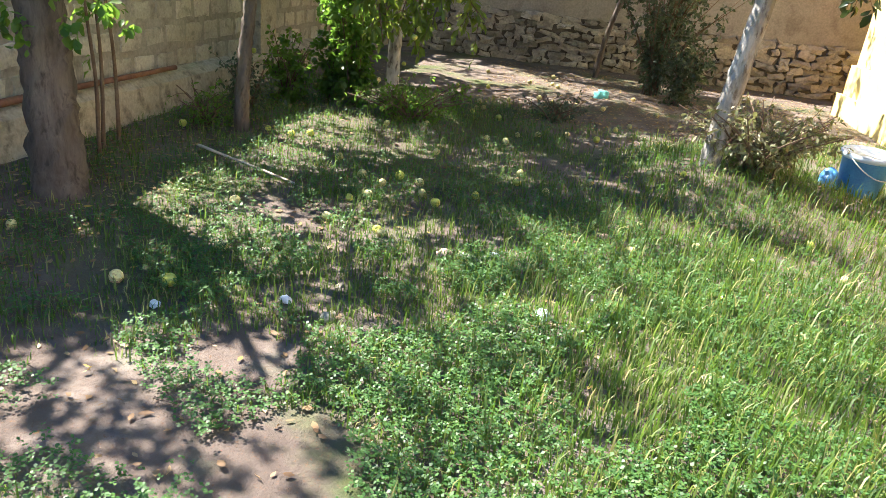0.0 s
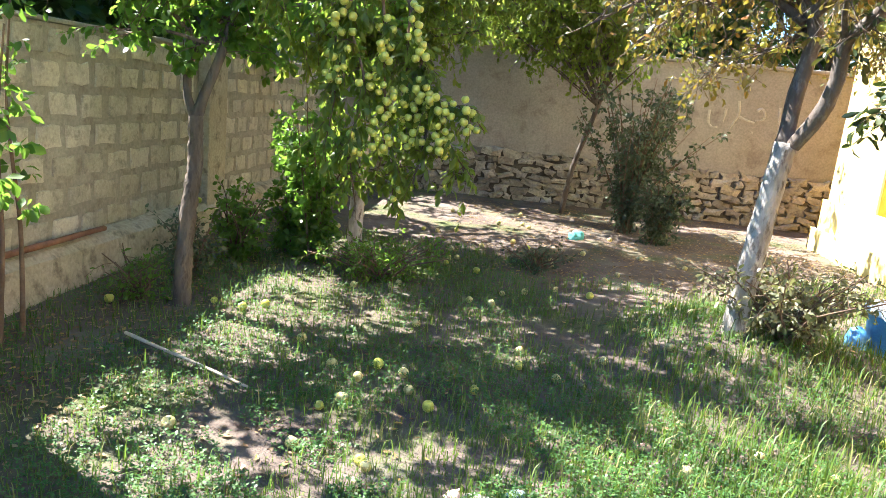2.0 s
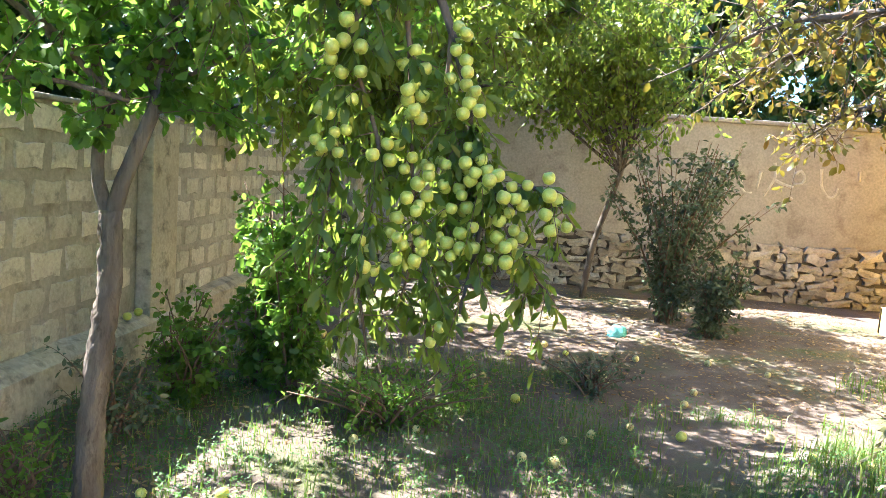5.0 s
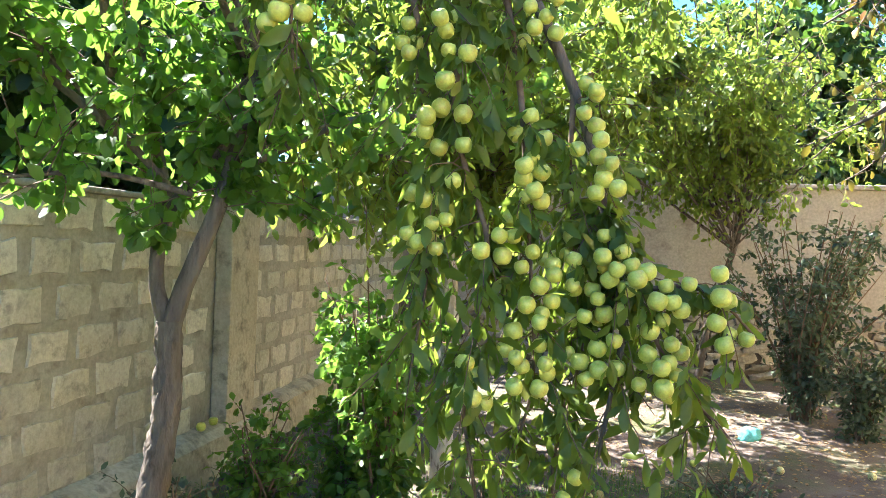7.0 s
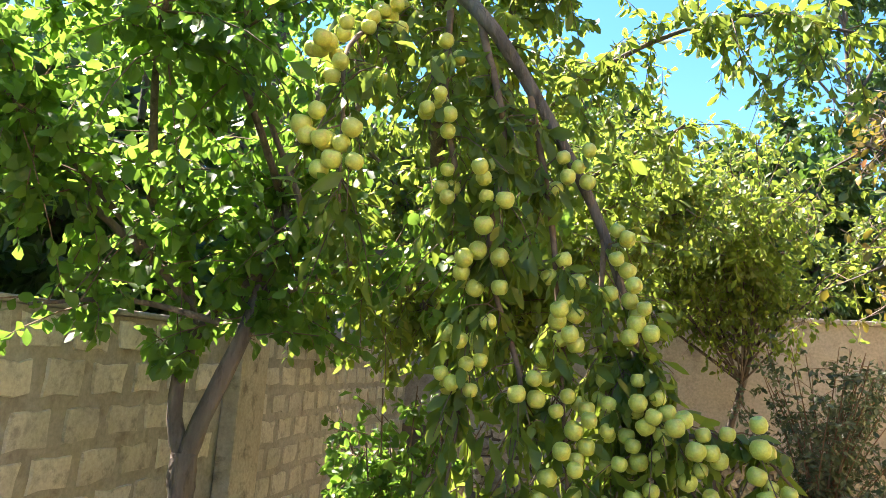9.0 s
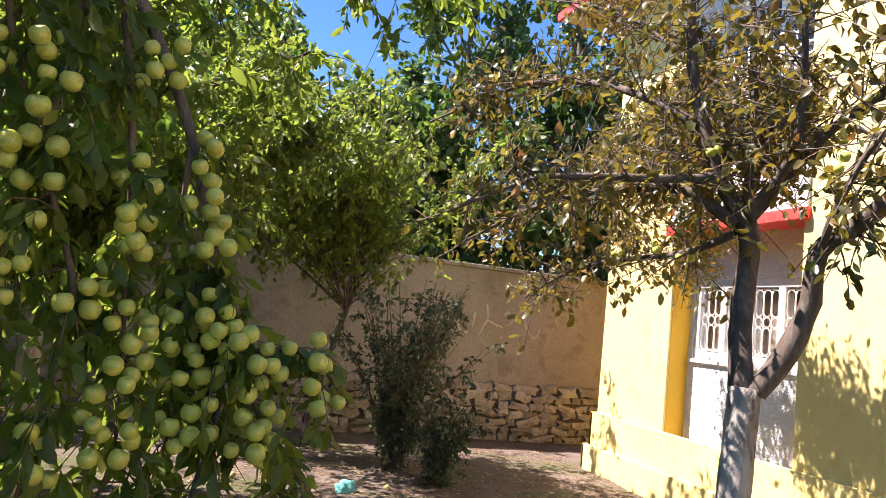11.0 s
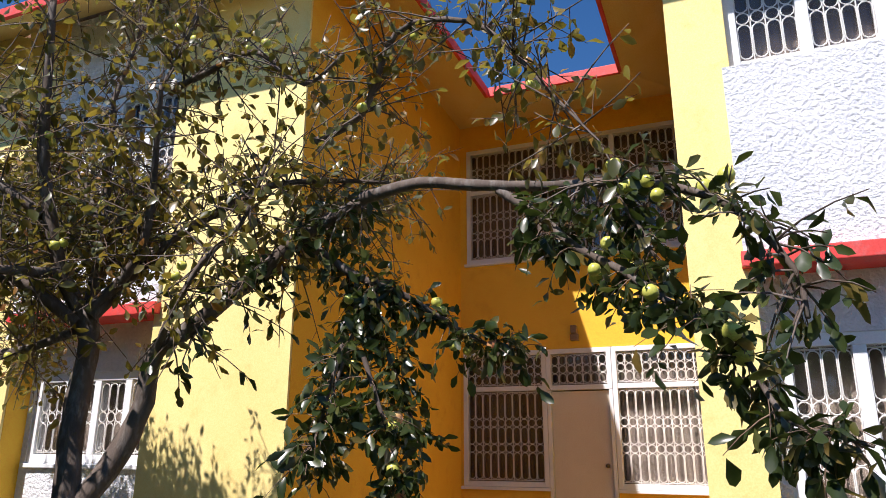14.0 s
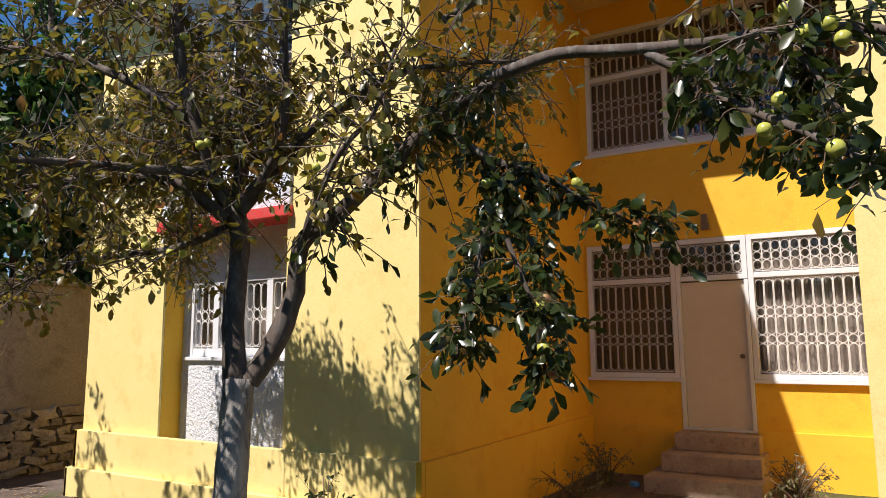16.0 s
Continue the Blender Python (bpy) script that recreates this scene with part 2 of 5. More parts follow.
def box_bm(bm, lo, hi):
    v = [bm.verts.new((x, y, z)) for z in (lo[2], hi[2]) for y in (lo[1], hi[1]) for x in (lo[0], hi[0])]
    for f in ((0, 2, 3, 1), (4, 5, 7, 6), (0, 1, 5, 4), (2, 6, 7, 3), (0, 4, 6, 2), (1, 3, 7, 5)):
        bm.faces.new([v[i] for i in f])


def box_mesh(name, boxes, mat, bevel=0.0):
    bm = bmesh.new()
    for lo, hi in boxes:
        box_bm(bm, lo, hi)
    if bevel:
        bmesh.ops.bevel(bm, geom=list(bm.edges), offset=bevel, segments=2, affect="EDGES", profile=0.6)
    me = bpy.data.meshes.new(name)
    bm.to_mesh(me)
    bm.free()
    me.materials.append(mat)
    return me


def smooth_line(pts, step=0.08):
    """A rounded line through the points."""
    p = np.array(pts, float)
    p = np.vstack([2 * p[0] - p[1], p, 2 * p[-1] - p[-2]])
    out = []
    for i in range(1, len(p) - 2):
        n = max(2, int(np.linalg.norm(p[i + 1] - p[i]) / step))
        for t in np.arange(n) / n:
            a, b, c, d = p[i - 1:i + 3]
            out.append(0.5 * (2 * b + (c - a) * t + (2 * a - 5 * b + 4 * c - d) * t * t + (3 * b - a - 3 * c + d) * t ** 3))
    return np.array(out + [p[-2]])


def tube_arrays(line, r0, r1, sides=8, knobs=0.0, rng=RNG):
    line = np.asarray(line, float)
    n = len(line)
    t = np.gradient(line, axis=0)
    t /= np.linalg.norm(t, axis=1)[:, None] + 1e-9
    ref = np.array([0.31, 0.17, 0.93]) if abs(t[0, 2]) < 0.9 else np.array([0.93, 0.2, 0.1])
    u = np.cross(t, ref)
    u /= np.linalg.norm(u, axis=1)[:, None] + 1e-9
    w = np.cross(t, u)
    a = np.arange(sides) * 2 * np.pi / sides
    r = np.linspace(r0, r1, n)[:, None] * (1 + knobs * rng.normal(size=(n, sides)))
    v = line[:, None, :] + r[..., None] * (np.cos(a)[None, :, None] * u[:, None, :] + np.sin(a)[None, :, None] * w[:, None, :])
    i, j = np.meshgrid(np.arange(n - 1), np.arange(sides), indexing="ij")
    k = (j + 1) % sides
    q = [i * sides + j, i * sides + k, (i + 1) * sides + k, (i + 1) * sides + j]
    tris = np.concatenate([np.stack([q[0], q[1], q[2]], -1).reshape(-1, 3), np.stack([q[0], q[2], q[3]], -1).reshape(-1, 3)])
    cap = np.array([[(n - 1) * sides, (n - 1) * sides + b, (n - 1) * sides + b + 1] for b in range(1, sides - 1)])
    return v.reshape(-1, 3), np.vstack([tris, cap]) if len(cap) else tris


def join(arrays):
    vs, ts, k = [], [], 0
    for v, t in arrays:
        vs.append(v)
        ts.append(t + k)
        k += len(v)
    return np.vstack(vs), np.vstack(ts)


def limb(parent, pts, r0, r1, mat, name="limb", sides=9, knobs=0.05, step=0.08):
    v, t = tube_arrays(smooth_line(pts, step), r0, r1, sides, knobs)
    return put(name, fast_mesh(name, v - np.array(parent.location), t, mat, True), parent)


def unit(a):
    return a / (np.linalg.norm(a, axis=-1, keepdims=True) + 1e-9)


def grow(lines, per_m, lo, hi, sag, lift=0.2, start=0.15, rng=RNG):
    """Short twigs off the lines, each a row of four places."""
    out = []
    for pts in lines:
        line = smooth_line(pts, 0.05)
        seg = np.linalg.norm(np.diff(line, axis=0), axis=1)
        n = max(1, int(seg.sum() * per_m))
        idx = (start + (1 - start) * rng.random(n)) * (len(line) - 1)
        base = line[idx.astype(int)]
        d = unit(rng.normal(size=(n, 3)) + np.array([0, 0, lift]))
        length = rng.uniform(lo, hi, n)[:, None]
        bend = unit(rng.normal(size=(n, 3))) * 0.18
        tw = np.stack([base + d * length * s + bend * length * s * s + np.array([0, 0, -1]) * sag * length * s * s for s in (0, 0.35, 0.7, 1.0)], 1)
        out.append(tw)
    return np.concatenate(out)


def twig_mesh(name, twigs, r, mat):
    return fast_mesh(name, *join([tube_arrays(t, r, r * 0.4, 3) for t in twigs]), mat, True)


def leaf_sites(twigs, each, rng=RNG, start=0.2):
    n = len(twigs) * each
    k = np.repeat(np.arange(len(twigs)), each)
    s = (start + (1 - start) * rng.random(n)) * 2.999
    i = s.astype(int)
    f = (s - i)[:, None]
    return twigs[k, i] * (1 - f) + twigs[k, i + 1] * f, unit(twigs[k, i + 1] - twigs[k, i])


def leaf_mesh(name, site, way, length, width, mat, droop=0.6, rng=RNG, origin=(0, 0, 0)):
    """Folded, pointed leaves at the sites."""
    n = len(site)
    d = unit(way * 0.5 + rng.normal(size=(n, 3)) * 0.7 + np.array([0, 0, -droop]))
    side = unit(np.cross(d, unit(rng.normal(size=(n, 3)) + np.array([0, 0, 0.8]))))
    up = np.cross(side, d)
    L = (length * rng.uniform(0.6, 1.25, n))[:, None]
    W = L * (width * rng.uniform(0.8, 1.2, n))[:, None]
    curl = L * rng.uniform(-0.05, 0.25, n)[:, None]
    b = site + d * L * 0.12
    v = np.stack([b, b + d * L * 0.45 + side * W * 0.5 + up * W * 0.22, b + d * L * 0.45 - side * W * 0.5 + up * W * 0.22,
                  b + d * L * 0.5, b + d * L * 0.8 + side * W * 0.37 - up * curl * 0.4, b + d * L * 0.8 - side * W * 0.37 - up * curl * 0.4, b + d * L - up * curl], 1)
    pat = np.array([[0, 3, 1], [0, 2, 3], [1, 3, 4], [3, 2, 5], [3, 6, 4], [3, 5, 6]])
    tris = (np.arange(n)[:, None, None] * 7 + pat[None]).reshape(-1, 3)
    return fast_mesh(name, v.reshape(-1, 3) - np.array(origin), tris, mat)


def cloud(centres, per, spread, rng=RNG):
    """Twigs scattered round centres, for far or dense crowns."""
    c = np.repeat(np.asarray(centres, float), per, 0)
    p = c + unit(rng.normal(size=c.shape)) * (rng.random((len(c), 1)) ** 0.5) * np.asarray(spread)
    d = unit(rng.normal(size=c.shape) + np.array([0, 0, 0.1]))
    L = rng.uniform(0.5, 1.0, (len(c), 1)) * np.mean(spread) * 0.6
    return np.stack([p + d * L * s - np.array([0, 0, 0.25]) * L * s * s for s in (0, 0.35, 0.7, 1.0)], 1)


def lathe(name, profile, mat, sides=14):
    v = [(r * math.cos(2 * math.pi * j / sides), r * math.sin(2 * math.pi * j / sides), z) for r, z in profile for j in range(sides)]
    f = [(i * sides + j, i * sides + (j + 1) % sides, (i + 1) * sides + (j + 1) % sides, (i + 1) * sides + j) for i in range(len(profile) - 1) for j in range(sides)]
    f += [tuple(reversed(range(sides))), tuple(range((len(profile) - 1) * sides, len(profile) * sides))]
    return mesh_of(name, v, f, mat, smooth=True)


APPLE_PROFILE = [(0.004, -0.028), (0.016, -0.031), (0.028, -0.022), (0.034, -0.004), (0.033, 0.012), (0.025, 0.025), (0.013, 0.028), (0.003, 0.020)]
APPLE = lathe("apple", APPLE_PROFILE, M_APPLE, 12)
APPLE_OLD = lathe("fallen_apple", APPLE_PROFILE, M_APPLE_OLD, 12)
APPLE_RED = lathe("red_apple", APPLE_PROFILE, M_APPLE_RED, 12)


def hang_apples(tree, lines, count, spread, rng, size=1.0, red=0.0):
    """Clusters of apples on the lines, as parts of the tree."""
    lines = [smooth_line(p, 0.05) for p in lines]
    lens = np.array([len(p) for p in lines], float)
    done = []
    while len(done) < count:
        p = lines[rng.choice(len(lines), p=lens / lens.sum())]
        c = p[rng.integers(len(p) // 5, max(len(p) // 5 + 1, int(len(p) * 0.86)))] + rng.uniform(-1, 1, 3) * spread
        for _ in range(rng.integers(1, 5)):
            q = c + unit(rng.normal(size=3)) * 0.055
            if len(done) < count and all(np.linalg.norm(q - o) > 0.056 * size for o in done):
                done.append(q)
                s = size * rng.uniform(0.82, 1.1)
                m = Matrix.LocRotScale(Vector(q) - tree.location, Euler(rng.uniform(-0.5, 0.5, 3)), (s, s, s))
                put("apple", APPLE_RED if rng.random() < red else APPLE, tree, "", m)


# ---- ground ----
# the garden's axes stand a little askew to the house
GARDEN = Matrix.Translation((0.595, -0.064, 0)) @ Matrix.Rotation(radians(2.5), 4, "Z") @ Matrix.Scale(0.98, 4)


def height(x, y):
    return 0.26 * math.exp(-((x - 1.7) ** 2 + (y - 6.2) ** 2) / 0.9) + 0.035 * noise.noise(Vector((x * 0.5, y * 0.5, 0))) + 0.02 * noise.noise(Vector((x * 2, y * 2, 3)))


def build_ground():
    n = 110
    e = np.linspace(-1, 1, n)
    e = np.sign(e) * (np.abs(e) * 10 + np.abs(e) ** 9 * 900)
    v = [(x + 1, y + 6, height(x + 1, y + 6) if abs(x) < 14 and abs(y) < 14 else 0) for y in e for x in e]
    f = [(j * n + i, j * n + i + 1, (j + 1) * n + i + 1, (j + 1) * n + i) for j in range(n - 1) for i in range(n - 1)]
    tagged(new("ground", mesh_of("ground", v, f, M_GROUND, smooth=True)), "brown garden soil with moss, leaf litter and bare patches", "ground", kind="structure")


build_ground()


# ---- left block wall and back wall ----
LEFT_X, LEFT_TOP, LEDGE, COURSE = -3.27, 1.95, 0.31, 0.233
BACK_Y, BACK_TOP, STONE_TOP = 13.70, 2.70, 0.90


def worn_block(w, h, d, seed, lo=0.82):
    r = random.Random(seed)
    bm = bmesh.new()
    n = 3
    c = [(-w / 2, -h / 2), (-w / 6, -h / 2), (w / 6, -h / 2), (w / 2, -h / 2), (w / 2, 0), (w / 2, h / 2), (w / 6, h / 2), (-w / 6, h / 2), (-w / 2, h / 2), (-w / 2, 0)]
    c = [(x * r.uniform(lo + 0.04, 1.0), z * r.uniform(lo, 1.0)) for x, z in c]
    back = [bm.verts.new((x, 0, z)) for x, z in c]
    front = [bm.verts.new((x * 0.96, -d * r.uniform(0.7, 1.1), z * 0.94)) for x, z in c]
    k = len(c)
    for i in range(k):
        bm.faces.new((back[i], back[(i + 1) % k], front[(i + 1) % k], front[i]))
    mid = bm.verts.new((0, -d * 1.15, 0))
    for i in range(k):
        bm.faces.new((front[i], front[(i + 1) % k], mid))
    bmesh.ops.recalc_face_normals(bm, faces=bm.faces)
    me = bpy.data.meshes.new("block")
    bm.to_mesh(me)
    bm.free()
    return me


def build_left_wall():
    wall = thing("wall_left", (LEFT_X, 0, 0), "concrete block garden wall with smeared mortar and a rendered base ledge", "wall", kind="structure")
    put("wall_core", box_mesh("wall_core", [((-0.3, -8, 0), (0, BACK_Y, LEFT_TOP))], M_MORTAR), wall)
    # rendered base with an uneven ledge
    bm = bmesh.new()
    ys = np.linspace(-8, BACK_Y, 110)
    rows = []
    for y in ys:
        o = 0.02 * noise.noise(Vector((0, y * 2.2, 1)))
        o2 = 0.02 * noise.noise(Vector((0, y * 3.7, 5)))
        rows.append([bm.verts.new(p) for p in ((0.003, y, LEDGE + 0.05 + o2), (0.11 + o, y, LEDGE + 0.02 + o2), (0.165 + o, y, LEDGE - 0.03), (0.18 + o2, y, 0.16), (0.21 + o, y, -0.1))])
    for a, b in zip(rows, rows[1:]):
        for i in range(4):
            bm.faces.new((a[i], a[i + 1], b[i + 1], b[i]))
    me = bpy.data.meshes.new("base_ledge")
    bm.to_mesh(me)
    bm.free()
    me.materials.append(M_PLINTH)
    put("base_ledge", me, wall, "cracked lime-rendered stone base")
    put("pilaster", box_mesh("pilaster", [((0.004, 8.05, LEDGE - 0.1), (0.14, 8.5, LEFT_TOP + 0.02))], M_PLINTH, 0.015), wall, "grey cement-rendered pilaster")
    put("coping", box_mesh("coping", [((-0.33, -8, LEFT_TOP + 0.004), (0.03, BACK_Y - 0.02, LEFT_TOP + 0.04))], M_MORTAR, 0.012), wall)
    return wall


def build_back_wall():
    wall = thing("wall_back", (0, BACK_Y, 0), "grey-brown mud-rendered garden wall on a rough fieldstone base", "wall", kind="structure")
    put("wall_core", box_mesh("wall_core", [((-8, 0.06, STONE_TOP - 0.02), (16, 0.4, BACK_TOP))], M_RENDER), wall)
    put("stone_bed", box_mesh("stone_bed", [((-8, 0.05, -0.1), (16, 0.42, STONE_TOP - 0.025))], M_DARK), wall, "dark earth joints")
    put("coping", box_mesh("coping", [((-8, 0.0, BACK_TOP + 0.004), (16, 0.46, BACK_TOP + 0.07))], M_RENDER, 0.02), wall)
    # faded chalk strokes
    strokes = [[(3.35, 1.95), (3.36, 1.75), (3.44, 1.66), (3.53, 1.67)], [(3.63, 2.0), (3.60, 1.74)], [(3.82, 2.15), (3.85, 1.93), (3.79, 1.78), (3.71, 1.63)],
               [(3.86, 1.88), (3.99, 1.83), (4.14, 1.80)], [(4.15, 2.0), (4.22, 2.05), (4.29, 1.95), (4.26, 1.86), (4.14, 1.84)], [(4.11, 1.63), (4.15, 1.62)],
               [(4.52, 2.10), (4.55, 1.85), (4.66, 1.69), (4.76, 1.70), (4.80, 1.84)], [(4.79, 2.08), (4.84, 2.14)], [(5.08, 2.1), (5.10, 1.95)]]
    arrs = []
    for s in strokes:
        line = smooth_line([(x, 0.056, z) for x, z in s], 0.04)
        v, t = tube_arrays(line, 0.026, 0.016, 6)
        v[:, 1] = 0.056 + (v[:, 1] - 0.056) * 0.12
        arrs.append((v, t))
    put("chalk_marks", fast_mesh("chalk_marks", *join(arrs), M_CHALK), wall, "faded whitewash strokes")
    return wall


wall_left = build_left_wall()
wall_back = build_back_wall()
for nm, lo, hi in (("wall_front", (-8, -8.4, 0), (16, -8, 2.4)), ("wall_right", (15.6, -8, 0), (16, 13.8, 2.4))):
    tagged(new(nm, box_mesh(nm, [(lo, hi)], M_RENDER)), "plain mud-rendered garden wall closing the plot", "wall", kind="structure")


# ---- house ----
F, D, YL, YF, YR, TOP, EAVE = 4.92, 9.7, 6.52, 6.40, 2.77, 7.1, 6.7
house = thing("house", (F, YL, 0), "two-storey house painted yellow and white with red eave edges", "house")


def hput(name, boxes, mat, bevel=0.0, label=""):
    if len(boxes) > 1 and name != "porch_lamp":
        return [hput(name, [b], mat, bevel, label) for b in boxes]
    o = np.array(house.location)
    return put(name, box_mesh(name, [(tuple(np.array(a) - o), tuple(np.array(b) - o)) for a, b in boxes], mat, bevel), house, label)


def slanted(name, plan, z0, z1, mat, label=""):
    """An upright slab over a four-cornered plan."""
    o = house.location
    v = [(x - o.x, y - o.y, z) for z in (z0, z1) for x, y in plan]
    f = [(3, 2, 1, 0), (4, 5, 6, 7)] + [(i, (i + 1) % 4, (i + 1) % 4 + 4, i + 4) for i in range(4)]
    return put(name, mesh_of(name, v, f, mat), house, label)


def grille_mesh(w, h, name="grille"):
    """Wrought bars with long loops and rows of rings, in the plane y-z."""
    cols = max(3, round(w / 0.115))
    p = w / cols
    arrs = []
    small = h < 0.8
    rings = [h * 0.5] if small else [h * 0.36, h * 0.64]

    def loop(cy, lo, hi):
        r = p * 0.44
        a = np.linspace(0, np.pi, 6)
        top = [(0, cy + r * math.cos(x), hi - r + r * math.sin(x)) for x in a]
        bot = [(0, cy - r * math.cos(x), lo + r - r * math.sin(x)) for x in a]
        arrs.append(tube_arrays(np.array(top + bot + top[:2]), 0.006, 0.006, 4))

    for i in range(cols):
        cy = -w / 2 + p * (i + 0.5)
        for z in rings:
            a = np.linspace(0, 2 * np.pi, 11)
            arrs.append(tube_arrays(np.stack([0 * a, cy + p * 0.46 * np.cos(a), z + p * 0.46 * np.sin(a)], 1), 0.006, 0.006, 4))
        loop(cy, 0.03, rings[0] - p * 0.5)
        loop(cy, rings[-1] + p * 0.5, h - 0.03)
        if not small:
            loop(cy, rings[0] + p * 0.5, rings[1] - p * 0.5)
    for i in range(cols + 1):
        y = -w / 2 + p * i
        arrs.append(tube_arrays(np.array([(0.008, y, 0), (0.008, y, h)]), 0.006, 0.006, 4))
    for z in (0.02, h - 0.02):
        arrs.append(tube_arrays(np.array([(0.008, -w / 2, z), (0.008, w / 2, z)]), 0.007, 0.007, 4))
    return fast_mesh(name, *join(arrs), M_GRILLE)


def window_unit(x, y0, y1, z0, z1, panes, transom=None, rail=0.07, sill=True, label="white-framed window with wrought iron grille"):
    """A framed opening that faces -x: outer frame, mullions, and per pane glass, curtain and grille."""
    o = np.array(house.location)
    boxes = [((x - 0.04, y0, z0), (x + 0.08, y0 + rail, z1)), ((x - 0.04, y1 - rail, z0), (x + 0.08, y1, z1)),
             ((x - 0.038, y0 + rail, z0), (x + 0.08, y1 - rail, z0 + rail)), ((x - 0.038, y0 + rail, z1 - rail), (x + 0.08, y1 - rail, z1))]
    step = (y1 - y0 - rail) / panes
    levels = [(z0 + rail, z1 - rail)]
    if transom:
        levels = [(z0 + rail, transom - rail / 2), (transom + rail / 2, z1 - rail)]
        boxes.append(((x - 0.037, y0 + rail, transom - rail / 2), (x + 0.08, y1 - rail, transom + rail / 2)))
    for i in range(1, panes):
        y = y0 + step * i
        for lo, hi in levels:
            boxes.append(((x - 0.036, y, lo), (x + 0.08, y + rail, hi)))
    win = put("window", box_mesh("window_frame", [(tuple(np.array(a) - o), tuple(np.array(b) - o)) for a, b in boxes[:4]], M_FRAME, 0.006), house, label)
    for a, b in boxes[4:]:
        put("mullion", box_mesh("mullion", [(tuple(np.array(a) - o), tuple(np.array(b) - o))], M_FRAME, 0.006), win)
    for i in range(panes):
        a, b = y0 + step * i + rail, y0 + step * (i + 1)
        for lo, hi in levels:
            g = put("pane", box_mesh("pane", [((0.03, -(b - a) / 2, 0), (0.036, (b - a) / 2, hi - lo))], M_GLASS), win, "", Matrix.Translation(Vector((x, (a + b) / 2, lo)) - house.location))
            g.visible_shadow = False
            put("grille", grille_mesh(b - a, hi - lo), win, "", Matrix.Translation(Vector((x - 0.012, (a + b) / 2, lo)) - house.location))
    n = 60
    ys = np.linspace(y0 + 0.02, y1 - 0.02, n)
    cv = [(x + 0.16 + 0.02 * math.sin(k * 1.9) + 0.01 * math.sin(k * 0.7) - o[0], y - o[1], z - o[2]) for k, y in enumerate(ys) for z in (z0 + 0.02, z1 - 0.02)]
    put("curtain", mesh_of("curtain", cv, [(2 * k, 2 * k + 1, 2 * k + 3, 2 * k + 2) for k in range(n - 1)], M_CURTAIN, smooth=True), win, "drawn brown curtain")
    if sill:
        put("sill", box_mesh("sill", [((x - 0.09 - o[0], y0 - 0.03 - o[1], z0 - 0.045), (x + 0.06 - o[0], y1 + 0.03 - o[1], z0 - 0.003))], M_FRAME, 0.006), win)
    return win


B = 0.012
LOWX, UPX = 5.22, 4.88
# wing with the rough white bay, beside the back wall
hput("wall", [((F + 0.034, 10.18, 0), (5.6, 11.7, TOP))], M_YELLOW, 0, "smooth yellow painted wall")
# Thin front skin in the pale, sunlit tone; wall behind stays plain yellow.
hput("wall_face", [((F, 10.18, 0), (F + 0.031, 11.7, TOP))], M_PALE_SUNLIT_YELLOW, 0.004, "smooth pale yellow painted front, sun glare in its tone")
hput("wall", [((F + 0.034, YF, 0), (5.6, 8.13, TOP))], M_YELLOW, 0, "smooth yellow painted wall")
hput("wall_face", [((F, YF, 0), (F + 0.031, 8.13, TOP))], M_PALE_SUNLIT_YELLOW, 0.004, "smooth pale yellow painted front, sun glare in its tone")
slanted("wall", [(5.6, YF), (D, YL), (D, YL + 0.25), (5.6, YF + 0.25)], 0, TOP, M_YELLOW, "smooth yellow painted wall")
hput("wall", [((5.6, 11.45, 0), (14, 11.7, TOP))], M_YELLOW, 0, "smooth yellow painted wall")


def bay(y0, y1, wy0, wy1, wz0, wz1, slab, uz0, uz1, panes):
    hput("bay_wall", [((LOWX, y0, 0.4), (5.6, y1, wz0)), ((LOWX, y0, wz1), (5.6, y1, slab)), ((LOWX, y0, wz0), (5.6, wy0, wz1)), ((LOWX, wy1, wz0), (5.6, y1, wz1))], M_WHITE, 0, "rough white stucco")
    hput("spandrel", [((UPX, y0 - 0.06, slab + 0.12), (5.6, y1 + 0.06, uz0))], M_WHITE, 0, "rough white stucco")
    hput("slab_edge", [((UPX - 0.05, y0 - 0.08, slab), (5.6, y1 + 0.08, slab + 0.117))], M_RED, 0.008, "red painted slab edge")
    hput("bay_wall", [((F + 0.06, y0, uz1), (5.6, y1, TOP))], M_WHITE, 0, "rough white stucco")
    window_unit(LOWX + 0.05, wy0, wy1, wz0, wz1, panes, None, 0.095)
    window_unit(F + 0.14, y0 + 0.004, y1 - 0.004, uz0 + 0.004, uz1 - 0.004, panes, None, 0.09)


bay(8.13, 10.18, 8.2, 10.1, 1.72, 2.68, 3.2, 4.55, 5.9, 4)
bay(-2.2, 2.30, -2.02, 2.2, 1.3, 2.72, 3.17, 4.8, 6.1, 8)
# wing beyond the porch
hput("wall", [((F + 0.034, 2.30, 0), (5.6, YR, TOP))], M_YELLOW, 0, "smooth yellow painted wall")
hput("wall_face", [((F, 2.30, 0), (F + 0.031, YR, TOP))], M_PALE_SUNLIT_YELLOW, 0.004, "smooth pale yellow painted front, sun glare in its tone")
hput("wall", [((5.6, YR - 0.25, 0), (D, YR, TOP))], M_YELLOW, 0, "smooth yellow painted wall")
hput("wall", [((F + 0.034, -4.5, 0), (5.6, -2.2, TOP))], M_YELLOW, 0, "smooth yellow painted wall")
hput("wall_face", [((F, -4.5, 0), (F + 0.031, -2.2, TOP))], M_PALE_SUNLIT_YELLOW, 0.004, "smooth pale yellow painted front, sun glare in its tone")
